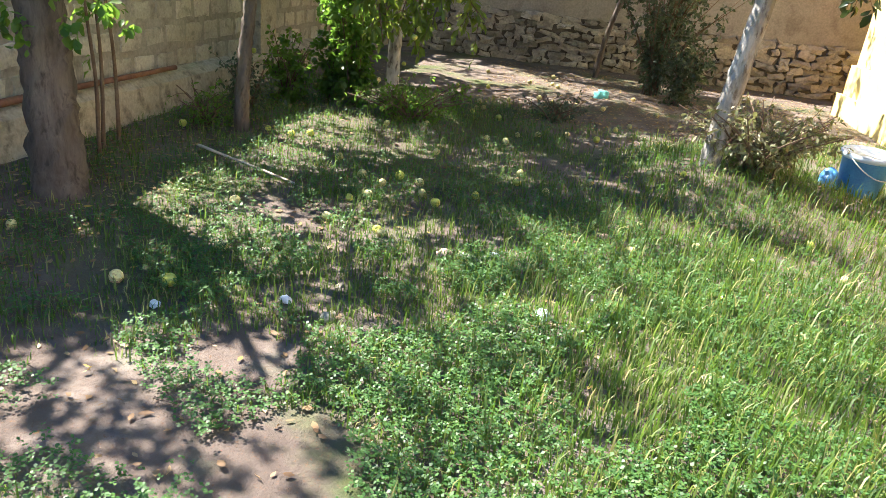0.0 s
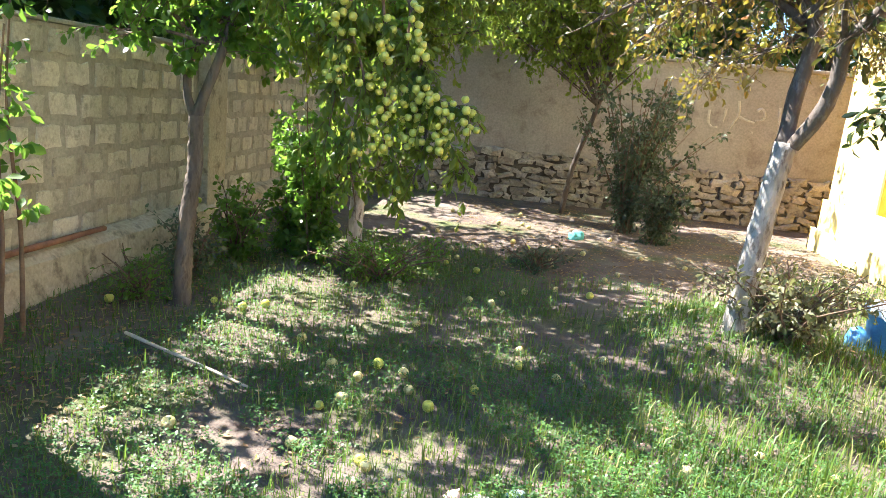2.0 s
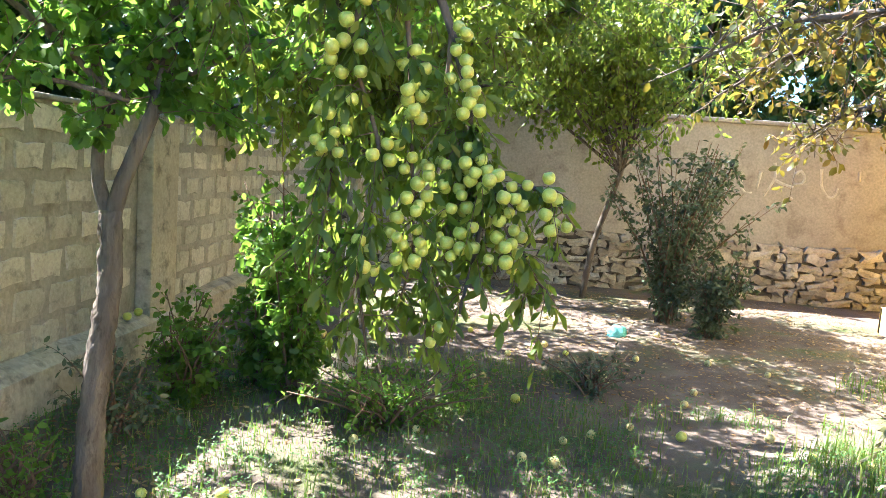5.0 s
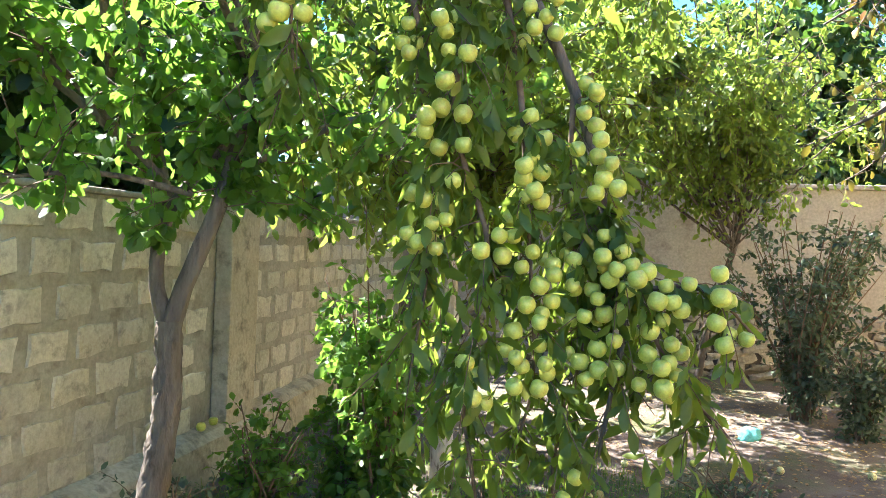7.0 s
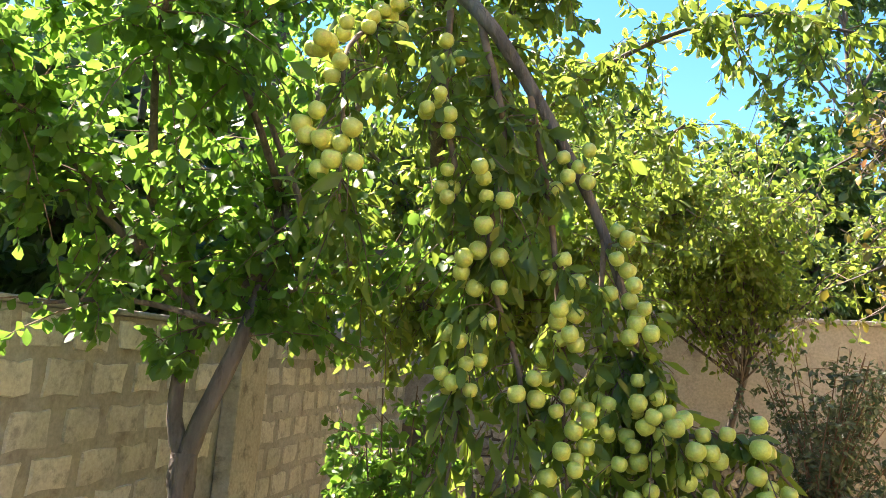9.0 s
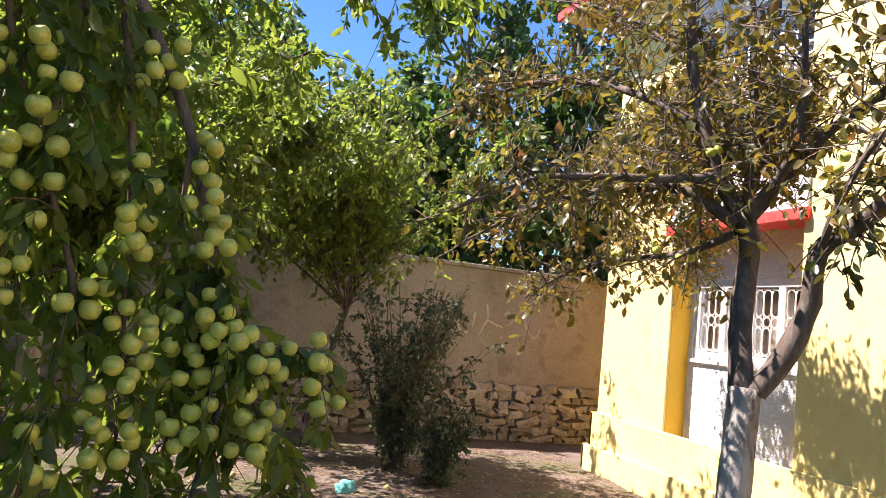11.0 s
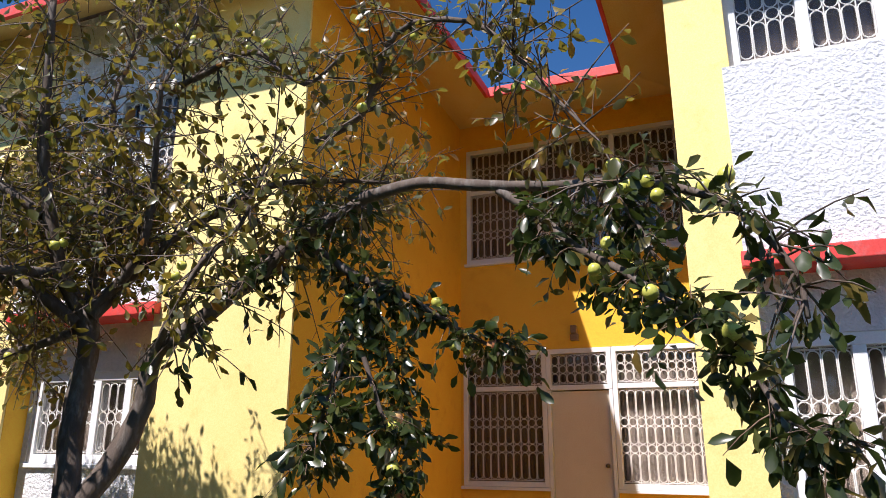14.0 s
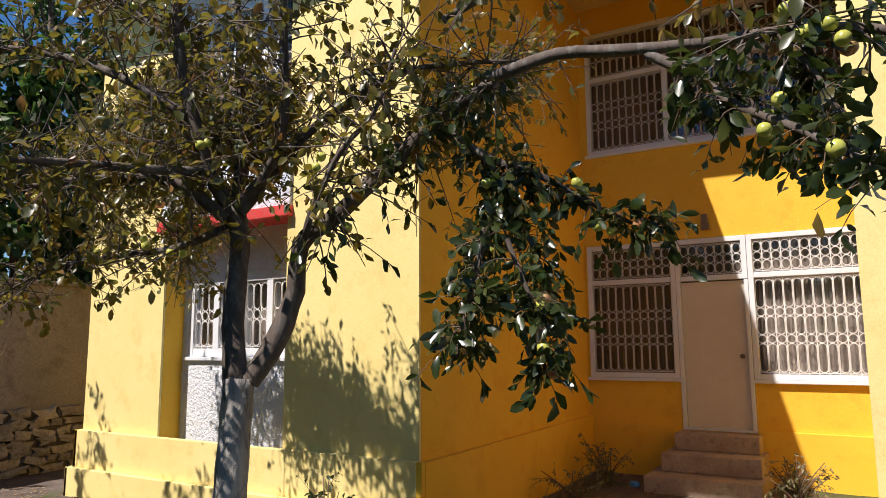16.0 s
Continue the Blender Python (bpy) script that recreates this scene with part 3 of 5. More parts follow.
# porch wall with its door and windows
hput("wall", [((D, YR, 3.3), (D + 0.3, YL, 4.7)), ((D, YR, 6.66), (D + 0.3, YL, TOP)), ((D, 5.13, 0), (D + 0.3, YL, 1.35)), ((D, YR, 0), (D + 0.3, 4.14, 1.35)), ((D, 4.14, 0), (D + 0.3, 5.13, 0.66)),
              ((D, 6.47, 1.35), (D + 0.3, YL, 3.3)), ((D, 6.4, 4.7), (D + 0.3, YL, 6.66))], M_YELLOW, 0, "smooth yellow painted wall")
window_unit(D + 0.02, 5.13, 6.47, 1.355, 3.295, 1, 2.74)
window_unit(D + 0.02, 2.68, 4.14, 1.355, 3.295, 1, 2.74)
window_unit(D + 0.02, 4.145, 5.125, 2.70, 3.295, 1, None, 0.07, False)
window_unit(D + 0.02, 2.68, 6.4, 4.705, 6.655, 3, 5.9)


def build_door():
    o = np.array(house.location)
    y0, y1, z0, z1 = 4.145, 5.125, 0.665, 2.695
    d = put("door", box_mesh("door", [((D + 0.035 - o[0], y0 + 0.06 - o[1], z0 + 0.03), (D + 0.08 - o[0], y1 - 0.06 - o[1], z1 - 0.01))], M_DOOR, 0.005), house, "plain cream painted door, closed")
    put("door_frame", box_mesh("door_frame", [((D - 0.02 - o[0], y0 - o[1], z0), (D + 0.1 - o[0], y0 + 0.055 - o[1], z1)), ((D - 0.02 - o[0], y1 - 0.055 - o[1], z0), (D + 0.1 - o[0], y1 - o[1], z1)),
                                              ((D - 0.03 - o[0], y0 - o[1], z0 - 0.003), (D + 0.1 - o[0], y1 - o[1], z0 + 0.028))], M_FRAME, 0.005), d)
    put("door_handle", lathe("door_handle", [(0.004, 0.0), (0.03, 0.0), (0.03, 0.012), (0.012, 0.016), (0.012, 0.045), (0.028, 0.055), (0.02, 0.075), (0.003, 0.078)], M_DARKBARK, 12), d, "dark round knob",
        Matrix.Translation(Vector((D + 0.034, 4.28, 1.66)) - house.location) @ Euler((0, radians(-90), 0)).to_matrix().to_4x4())


build_door()
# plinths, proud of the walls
# This plinth front and the lower step carry a painted sunlit tone.
hput("plinth", [((F - 0.07, YF - 0.006, -0.1), (F - 0.003, 11.77, 0.81))], M_PALE_SUNLIT_YELLOW, 0.01, "dusty yellow painted plinth, sunlit paleness in its colour")
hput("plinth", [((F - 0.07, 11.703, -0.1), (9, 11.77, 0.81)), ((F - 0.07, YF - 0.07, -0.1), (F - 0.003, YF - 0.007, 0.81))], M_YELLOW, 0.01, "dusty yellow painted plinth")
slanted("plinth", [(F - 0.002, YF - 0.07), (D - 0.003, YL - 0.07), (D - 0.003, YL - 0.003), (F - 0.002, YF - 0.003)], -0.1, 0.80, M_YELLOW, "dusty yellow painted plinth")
hput("plinth", [((F - 0.13, 6.6, -0.1), (F - 0.073, 11.84, 0.36)), ((F - 0.13, 11.773, -0.1), (9, 11.84, 0.36))], M_PALE_SUNLIT_YELLOW, 0.012, "worn lower plinth step, sunlit paleness in its colour")
hput("plinth", [((F - 0.07, -4.5, -0.1), (F - 0.003, YR + 0.06, 0.70)), ((D - 0.06, 5.14, -0.1), (D - 0.003, YL - 0.073, 0.70)), ((D - 0.06, YR + 0.003, -0.1), (D - 0.003, 4.13, 0.70))], M_YELLOW, 0.01, "dusty yellow painted plinth")
hput("step", [((D - 0.42, 4.08, 0.44), (D - 0.003, 5.16, 0.655))], M_STEP, 0.015)
hput("step", [((D - 0.78, 4.02, 0.21), (D - 0.003, 5.26, 0.437))], M_STEP, 0.015)
hput("step", [((D - 1.15, 3.98, -0.05), (D - 0.003, 5.40, 0.207))], M_STEP, 0.018)
hput("porch_lamp", [((D - 0.10, 4.60, 3.40), (D - 0.003, 4.72, 3.50)), ((D - 0.13, 4.615, 3.503), (D - 0.01, 4.705, 3.62))], M_LAMP, 0.012, "small brown wall lamp")


def sloped(name, quads, mat, thick, label=""):
    if len(quads) > 1:
        return [sloped(name, [q], mat, thick, label) for q in quads]
    o = np.array(house.location)
    bm = bmesh.new()
    for q in quads:
        lo = [bm.verts.new(tuple(np.array(p) - o)) for p in q]
        hi = [bm.verts.new(tuple(np.array(p) - o + np.array([0, 0, thick]))) for p in q]
        bm.faces.new(lo)
        bm.faces.new(hi[::-1])
        for i in range(4):
            bm.faces.new((lo[i], hi[i], hi[(i + 1) % 4], lo[(i + 1) % 4]))
    bmesh.ops.recalc_face_normals(bm, faces=bm.faces)
    me = bpy.data.meshes.new(name)
    bm.to_mesh(me)
    bm.free()
    me.materials.append(mat)
    return put(name, me, house, label)


EX, EY, EB, ER = 4.16, 5.46, 8.05, 3.52
sloped("eave", [((EX, EY, EAVE), (F, YL, TOP), (F, 11.7, TOP), (EX, 12.5, EAVE)), ((EX, EY, EAVE), (EB, EY, EAVE), (D, YL, TOP), (F, YL, TOP)),
                ((EB, ER, EAVE), (D, YR, TOP), (D, YL, TOP), (EB, EY, EAVE)), ((EX, ER, EAVE), (F, YR, TOP), (D, YR, TOP), (EB, ER, EAVE)),
                ((EX, -5.3, EAVE), (F, -4.5, TOP), (F, YR, TOP), (EX, ER, EAVE)), ((EX, 12.5, EAVE), (F, 11.7, TOP), (14, 11.7, TOP), (14, 12.5, EAVE))], M_SOFFIT, 0.1, "sloping concrete eave with pale yellow soffit")
hput("roof", [((F, YL, TOP + 0.11), (14, 11.7, TOP + 0.3)), ((D, -4.5, TOP + 0.11), (14, YL, TOP + 0.3)), ((F, -4.5, TOP + 0.11), (D, YR, TOP + 0.3))], M_STEP, 0, "flat concrete roof")
for a, b in (((EX - 0.02, EY, EAVE - 0.02), (EX + 0.03, 12.52, EAVE + 0.12)), ((EX - 0.02, EY - 0.03, EAVE - 0.02), (EB - 0.001, EY + 0.02, EAVE + 0.12)), ((EB - 0.03, ER, EAVE - 0.02), (EB + 0.02, EY - 0.031, EAVE + 0.12)),
             ((EX, ER - 0.02, EAVE - 0.02), (EB - 0.031, ER + 0.03, EAVE + 0.12)), ((EX - 0.02, -5.3, EAVE - 0.02), (EX + 0.03, ER - 0.021, EAVE + 0.12))):
    hput("eave_edge", [(a, b)], M_RED, 0.006, "red painted eave edge")
# Unseen walls added inside, coloured dark for the rooms' lack of light.
hput("inner_wall", [((13.7, -4.5, 0), (14, 11.45, TOP)), ((5.9, 6.76, 0), (13.7, 6.9, TOP)), ((10.3, -4.5, 0), (10.4, 6.75, TOP)), ((5.9, -4.5, 0), (6.0, 2.6, TOP)), ((5.9, 6.9, 0), (6.0, 11.4, TOP))], M_DARK, 0, "unseen inner walls, room darkness put into their colour")

house.location, house.scale = (4.75, 6.865, 0.0), (0.969, 0.9347, 0.970)

# ---- apple tree in front of the house, leaves turning ----
rng_a = np.random.default_rng(11)
tree_a = thing("apple_tree", (1.84, 5.92, 0), "twiggy apple tree with turning leaves and a whitewashed trunk", "tree")
limb(tree_a, [(1.84, 5.92, -0.1), (1.86, 5.93, 0.4), (1.91, 5.96, 1.0), (1.98, 6.0, 1.62)], 0.09, 0.075, M_PALEBARK, "trunk", 16, 0.035, 0.05)
A_STEMS = [
    ([(1.97, 6.02, 1.6), (2.03, 6.1, 2.05), (2.08, 6.13, 2.36), (2.04, 6.16, 2.53)], 0.06, 0.05),
    ([(2.04, 6.16, 2.49), (1.91, 6.21, 2.72), (1.81, 6.3, 3.2), (1.74, 6.29, 3.63), (1.68, 6.28, 4.15)], 0.042, 0.016),
    ([(2.06, 6.14, 2.53), (2.17, 6.24, 2.96), (2.22, 6.33, 3.35), (2.27, 6.43, 3.9)], 0.034, 0.012),
    ([(2.03, 6.1, 2.51), (2.07, 5.93, 2.69), (2.05, 5.81, 2.9), (1.98, 5.74, 3.25), (1.9, 5.68, 3.61)], 0.03, 0.01),
    ([(1.68, 6.28, 4.11), (1.84, 6.27, 4.69), (1.97, 6.29, 5.41)], 0.016, 0.006),
    ([(2.27, 6.42, 3.86), (2.36, 6.34, 4.52), (2.45, 6.26, 5.38)], 0.014, 0.005),
    ([(1.9, 5.68, 3.58), (2.0, 5.59, 4.06), (2.06, 5.54, 4.69)], 0.012, 0.005),
]
A_SPREAD = [
    ([(2.04, 6.09, 2.48), (2.2, 5.82, 2.87), (2.3, 5.59, 3.05), (2.41, 5.36, 3.2), (2.52, 5.06, 3.23), (2.64, 4.75, 3.22)], 0.032, 0.01),
    ([(1.99, 6.14, 2.44), (1.79, 6.32, 2.62), (1.58, 6.64, 2.63), (1.42, 6.91, 2.6), (1.26, 7.19, 2.51), (1.04, 7.66, 2.32)], 0.032, 0.007),
    ([(1.9, 6.21, 2.68), (1.58, 6.24, 2.63), (1.21, 6.3, 2.59), (0.98, 6.37, 2.56), (0.79, 6.41, 2.47), (0.54, 6.49, 2.33)], 0.028, 0.007),
    ([(1.83, 6.28, 2.97), (1.7, 6.53, 3.15), (1.59, 6.83, 3.3), (1.42, 7.18, 3.4), (1.23, 7.48, 3.39), (0.87, 8.07, 3.24)], 0.028, 0.007),
    ([(2.02, 6.18, 2.4), (2.0, 6.53, 2.32), (1.95, 6.98, 2.3), (1.82, 7.49, 2.23), (1.72, 7.98, 2.03)], 0.024, 0.006),
    ([(1.8, 6.3, 3.3), (1.72, 6.65, 3.63), (1.61, 7.01, 3.87), (1.44, 7.43, 4.07)], 0.02, 0.006),
    ([(2.13, 5.74, 2.28), (2.02, 5.57, 2.44), (1.96, 5.36, 2.67), (2.0, 5.19, 2.85), (1.99, 5.07, 3.12)], 0.02, 0.007),
]
A_MAIN = [
    ([(2.02, 5.97, 1.61), (2.11, 5.87, 1.82), (2.15, 5.8, 2.06), (2.13, 5.75, 2.29), (2.18, 5.63, 2.39), (2.29, 5.47, 2.57), (2.34, 5.29, 2.71), (2.36, 5.13, 2.86), (2.4, 4.97, 2.96), (2.42, 4.74, 3.06)], 0.056, 0.03),
    ([(2.2, 4.67, 2.97), (2.18, 4.37, 3.0), (2.13, 4.09, 2.93), (2.07, 3.76, 2.86), (1.97, 3.48, 2.8), (1.89, 3.26, 2.72), (1.84, 3.11, 2.62), (1.79, 3.03, 2.51), (1.73, 2.95, 2.36), (1.68, 2.94, 2.21)], 0.03, 0.008),
]
A_LOW = [
    ([(2.12, 3.98, 2.89), (2.06, 3.8, 2.74), (2.0, 3.64, 2.57), (1.92, 3.47, 2.45), (1.83, 3.33, 2.32), (1.74, 3.2, 2.21), (1.69, 3.11, 2.1), (1.64, 3.07, 2.0), (1.59, 3.02, 1.92), (1.53, 2.94, 1.89), (1.47, 2.86, 1.86)], 0.02, 0.004),
    ([(1.97, 3.51, 2.79), (1.93, 3.41, 2.62), (1.88, 3.35, 2.46)], 0.012, 0.004),
    ([(2.34, 5.09, 2.86), (2.43, 4.81, 2.66), (2.51, 4.6, 2.57), (2.6, 4.39, 2.43), (2.64, 4.22, 2.33), (2.71, 4.02, 2.29)], 0.026, 0.006),
    ([(2.43, 4.81, 2.66), (2.4, 4.8, 2.38), (2.34, 4.86, 2.1), (2.32, 4.9, 1.82)], 0.015, 0.005),
    ([(2.45, 4.72, 2.61), (2.48, 4.68, 2.35), (2.54, 4.6, 2.09), (2.6, 4.52, 1.85)], 0.014, 0.005),
    ([(2.14, 4.71, 2.28), (2.1, 4.73, 2.11), (2.06, 4.76, 1.91), (2.03, 4.81, 1.7)], 0.012, 0.004),
    ([(2.14, 4.6, 2.22), (2.13, 4.52, 2.03), (2.13, 4.45, 1.84), (2.11, 4.43, 1.64)], 0.012, 0.004),
]
A_HIGH = [
    ([(2.0, 5.72, 3.63), (1.99, 5.47, 3.69), (2.0, 5.19, 3.75), (2.1, 4.96, 3.57), (2.16, 4.78, 3.74)], 0.02, 0.007),
    ([(2.17, 4.92, 3.29), (2.15, 4.66, 3.38), (2.13, 4.48, 3.76), (2.14, 4.22, 3.78), (2.1, 4.02, 3.66), (2.05, 3.85, 3.43), (1.99, 3.66, 3.15), (1.96, 3.53, 2.97)], 0.02, 0.005),
]
A_BACK = [
    ([(2.05, 6.15, 2.5), (2.5, 6.5, 3.1), (3.0, 6.9, 3.5), (3.5, 7.4, 3.6)], 0.035, 0.007),
    ([(2.3, 5.5, 2.6), (2.8, 5.2, 3.1), (3.3, 4.9, 3.5)], 0.024, 0.006),
    ([(2.17, 6.24, 2.96), (2.7, 7.3, 3.7), (3.2, 8.8, 3.8), (3.5, 10.2, 3.5)], 0.024, 0.006),
    ([(2.6, 6.6, 3.2), (3.1, 7.9, 3.4), (3.5, 9.0, 3.2)], 0.018, 0.006),
    ([(2.7, 7.3, 3.7), (3.3, 8.6, 3.6), (3.7, 9.6, 3.2), (3.8, 10.1, 2.9)], 0.018, 0.006),
    ([(3.1, 7.9, 3.4), (3.5, 8.3, 2.9), (3.7, 8.7, 2.4)], 0.014, 0.005),
]
A_LIMBS = A_STEMS + A_SPREAD + A_MAIN + A_LOW + A_HIGH + A_BACK
for pts, r0, r1 in A_LIMBS:
    limb(tree_a, pts, r0, r1, M_DARKBARK, "limb", 9, 0.06)
near_lines = [p for p, _, _ in A_LOW]
main_lines = [p[3:] for p, _, _ in A_MAIN]
far_lines = [p for p, _, _ in A_STEMS[1:] + A_SPREAD + A_HIGH + A_BACK]
tw = grow(far_lines, 40, 0.15, 0.5, 0.05, 0.35, 0.12, rng_a)
tw = np.concatenate([tw, grow([p for p, _, _ in A_BACK], 48, 0.15, 0.5, 0.2, 0.1, 0.3, rng_a)])
tw2 = grow([list(t) for t in tw], 9, 0.06, 0.2, 0.1, 0.3, 0.2, rng_a)
tw3 = grow(main_lines, 52, 0.1, 0.35, 0.3, 0.1, 0.1, rng_a)
o_a = np.array(tree_a.location)
put("branchwork", twig_mesh("branchwork", np.concatenate([tw, tw3]) - o_a, 0.0055, M_DARKBARK), tree_a)
put("branchwork", twig_mesh("branchwork", tw2 - o_a, 0.003, M_TWIG), tree_a)
s1, w1 = leaf_sites(np.concatenate([tw, tw2]), 2, rng_a, 0.4)
put("crown", leaf_mesh("crown", s1, w1, 0.066, 0.5, M_LEAF_AUTUMN, 0.55, rng_a, o_a), tree_a, "sparse yellowing leaves")
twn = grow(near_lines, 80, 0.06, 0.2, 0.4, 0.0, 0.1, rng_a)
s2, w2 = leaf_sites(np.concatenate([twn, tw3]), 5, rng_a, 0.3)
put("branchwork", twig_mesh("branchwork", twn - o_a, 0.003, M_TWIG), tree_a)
put("crown", leaf_mesh("crown", s2, w2, 0.076, 0.44, M_LEAF_DIMMED, 0.5, rng_a, o_a), tree_a, "dark green leaves on the low limbs, silhouette put into their colour")
hang_apples(tree_a, far_lines, 120, 0.04, rng_a, 0.72, 0.06)
hang_apples(tree_a, near_lines + main_lines, 48, 0.05, rng_a, 0.85, 0.15)

# ---- apple tree with the laden hanging branch ----
rng_b = np.random.default_rng(23)
tree_b = thing("laden_apple_tree", (-1.65, 8.57, 0), "green apple tree with a branch hanging low with fruit", "tree")
o_b = np.array(tree_b.location)
limb(tree_b, [(-1.65, 8.6, -0.1), (-1.64, 8.57, 0.5), (-1.62, 8.5, 1.2), (-1.66, 8.4, 1.9)], 0.085, 0.07, M_PALEBARK, "trunk", 14, 0.03, 0.06)
B_LIMBS = [
    ([(-1.66, 8.42, 1.85), (-1.75, 7.8, 2.7), (-1.65, 6.9, 3.35), (-1.5, 6.2, 3.3), (-1.3, 5.85, 3.03), (-1.1, 5.9, 2.75), (-0.9, 5.97, 2.4), (-0.78, 5.97, 2.06), (-0.73, 5.95, 1.8), (-0.68, 5.94, 1.55), (-0.74, 5.92, 1.15)], 0.06, 0.007),
    ([(-1.45, 6.1, 3.25), (-1.4, 5.86, 2.7), (-1.29, 5.85, 2.2), (-1.29, 5.84, 1.72), (-1.33, 5.83, 1.4)], 0.014, 0.004),
    ([(-1.55, 6.3, 3.3), (-1.7, 5.75, 2.9), (-1.64, 5.5, 2.55), (-1.62, 5.5, 2.2)], 0.012, 0.004),
    ([(-1.3, 5.86, 3.0), (-1.2, 5.82, 2.6), (-1.22, 5.81, 2.17), (-1.1, 5.82, 1.77), (-1.16, 5.8, 1.36), (-1.1, 5.8, 0.98)], 0.014, 0.004),
    ([(-0.7, 5.95, 1.65), (-0.56, 5.91, 1.69), (-0.43, 5.89, 1.68), (-0.3, 5.88, 1.55)], 0.01, 0.004),
    ([(-0.78, 5.96, 2.0), (-0.66, 5.95, 1.7), (-0.52, 5.96, 1.42), (-0.34, 5.99, 1.22)], 0.01, 0.004),
    ([(-1.12, 5.89, 2.75), (-1.03, 5.89, 2.3), (-0.98, 5.89, 1.8), (-0.95, 5.89, 1.4), (-1.0, 5.88, 1.15)], 0.012, 0.004),
    ([(-0.86, 5.97, 2.3), (-0.86, 6.0, 1.9), (-0.8, 6.0, 1.5), (-0.88, 5.95, 1.1), (-0.86, 5.95, 0.95)], 0.01, 0.004),
]
B_LIMBS = [([(x, y - 0.24 * min(1, max(0, (7.6 - y) / 1.2)), z - 0.045) for x, y, z in p], a, b) for p, a, b in B_LIMBS]
B_TOP = [[(-1.6, 6.75, 3.28), (-1.2, 6.35, 3.7), (-0.6, 6.0, 3.9), (0.0, 5.8, 3.8)], [(-1.63, 6.8, 3.3), (-1.75, 6.1, 3.8), (-1.85, 5.6, 4.1)],
         [(-1.74, 7.75, 2.7), (-0.9, 7.4, 3.5), (-0.1, 7.2, 3.8), (0.5, 7.0, 3.6)], [(-1.7, 7.3, 3.0), (-1.3, 7.0, 3.9), (-1.0, 6.8, 4.5)], [(-1.7, 7.4, 3.0), (-2.1, 7.1, 3.8), (-2.3, 6.9, 4.4)]]
for pts, r0, r1 in B_LIMBS:
    limb(tree_b, pts, r0, r1, M_TWIG if r0 < 0.02 else M_BARK, "limb", 8, 0.05)
hang = [p for p, _, _ in B_LIMBS[1:]] + [B_LIMBS[0][0][4:]]
b_up = []
for k in range(16):
    a = k * 2.4
    r = 0.9 + 0.9 * ((k * 7) % 5) / 4
    e = (-1.35 + r * math.cos(a), 7.9 + r * math.sin(a) * 0.9, 2.35 + 1.5 * ((k * 3) % 7) / 6)
    p = [(-1.66, 8.4, 1.7), (-1.6 + (e[0] + 1.6) * 0.4, 8.3 + (e[1] - 8.3) * 0.4, 1.9 + (e[2] - 1.9) * 0.65), e]
    b_up.append(p)
    limb(tree_b, p, 0.032, 0.008, M_BARK, "limb", 7, 0.06)
for k in range(11):
    a, q = k * 2.4 + 0.5, 0.4 + 1.3 * ((k * 4) % 7) / 6
    p = [(-1.66, 8.45, 1.75), (-1.55 + 0.4 * q * math.cos(a), 9.2, 2.7), (-1.4 + q * math.cos(a), 10.1 + 0.8 * q * math.sin(a), 3.2 + 0.22 * (k % 4))]
    b_up.append(p)
    limb(tree_b, p, 0.028, 0.008, M_BARK, "limb", 7, 0.06)
for k in range(9):
    a, q = k * 2.4 + 1.1, 0.35 + 0.85 * ((k * 4) % 5) / 4
    p = [(-1.66, 8.45, 1.8), (-1.2, 9.4, 2.8), (-0.35 + q * math.cos(a), 10.5 + 0.7 * q * math.sin(a), 3.3 + 0.25 * (k % 3))]
    b_up.append(p)
    limb(tree_b, p, 0.026, 0.008, M_BARK, "limb", 7, 0.06)
for p in B_TOP:
    limb(tree_b, p, 0.025, 0.007, M_BARK, "limb", 7, 0.06)
b_up += B_TOP
th = grow(hang[:-1] + [hang[-1][3:]], 42, 0.07, 0.24, 0.7, -0.1, 0.05, rng_b)
s3, w3 = leaf_sites(th, 8, rng_b, 0.1)
put("branchwork", twig_mesh("branchwork", th - o_b, 0.0032, M_TWIG), tree_b)
put("crown", leaf_mesh("crown", s3, w3, 0.085, 0.36, M_LEAF_APPLE, 1.0, rng_b, o_b), tree_b, "long drooping green leaves")
tu = grow(b_up, 26, 0.2, 0.6, 0.3, 0.2, 0.25, rng_b)
s4, w4 = leaf_sites(tu, 24, rng_b, 0.05)
put("branchwork", twig_mesh("branchwork", tu - o_b, 0.004, M_TWIG), tree_b)
put("crown", leaf_mesh("crown", s4, w4, 0.085, 0.42, M_LEAF_APPLE, 0.7, rng_b, o_b), tree_b, "dense green crown")
tt = grow([B_LIMBS[0][0][:6]], 14, 0.2, 0.6, 0.4, 0.1, 0.2, rng_b)
s5, w5 = leaf_sites(tt, 9, rng_b, 0.1)
put("crown", leaf_mesh("crown", s5, w5, 0.085, 0.4, M_LEAF_APPLE, 0.7, rng_b, o_b), tree_b, "leaves along the arching limb")
hang_apples(tree_b, [[(a, b - 0.10, c - 0.03) for a, b, c in p] for p in hang], 180, 0.04, rng_b, 0.8)
hang_apples(tree_b, [[(a, b - 0.06, c) for a, b, c in hang[1][1:]]], 9, 0.03, rng_b, 0.85)
hang_apples(tree_b, b_up, 36, 0.04, rng_b, 0.82)

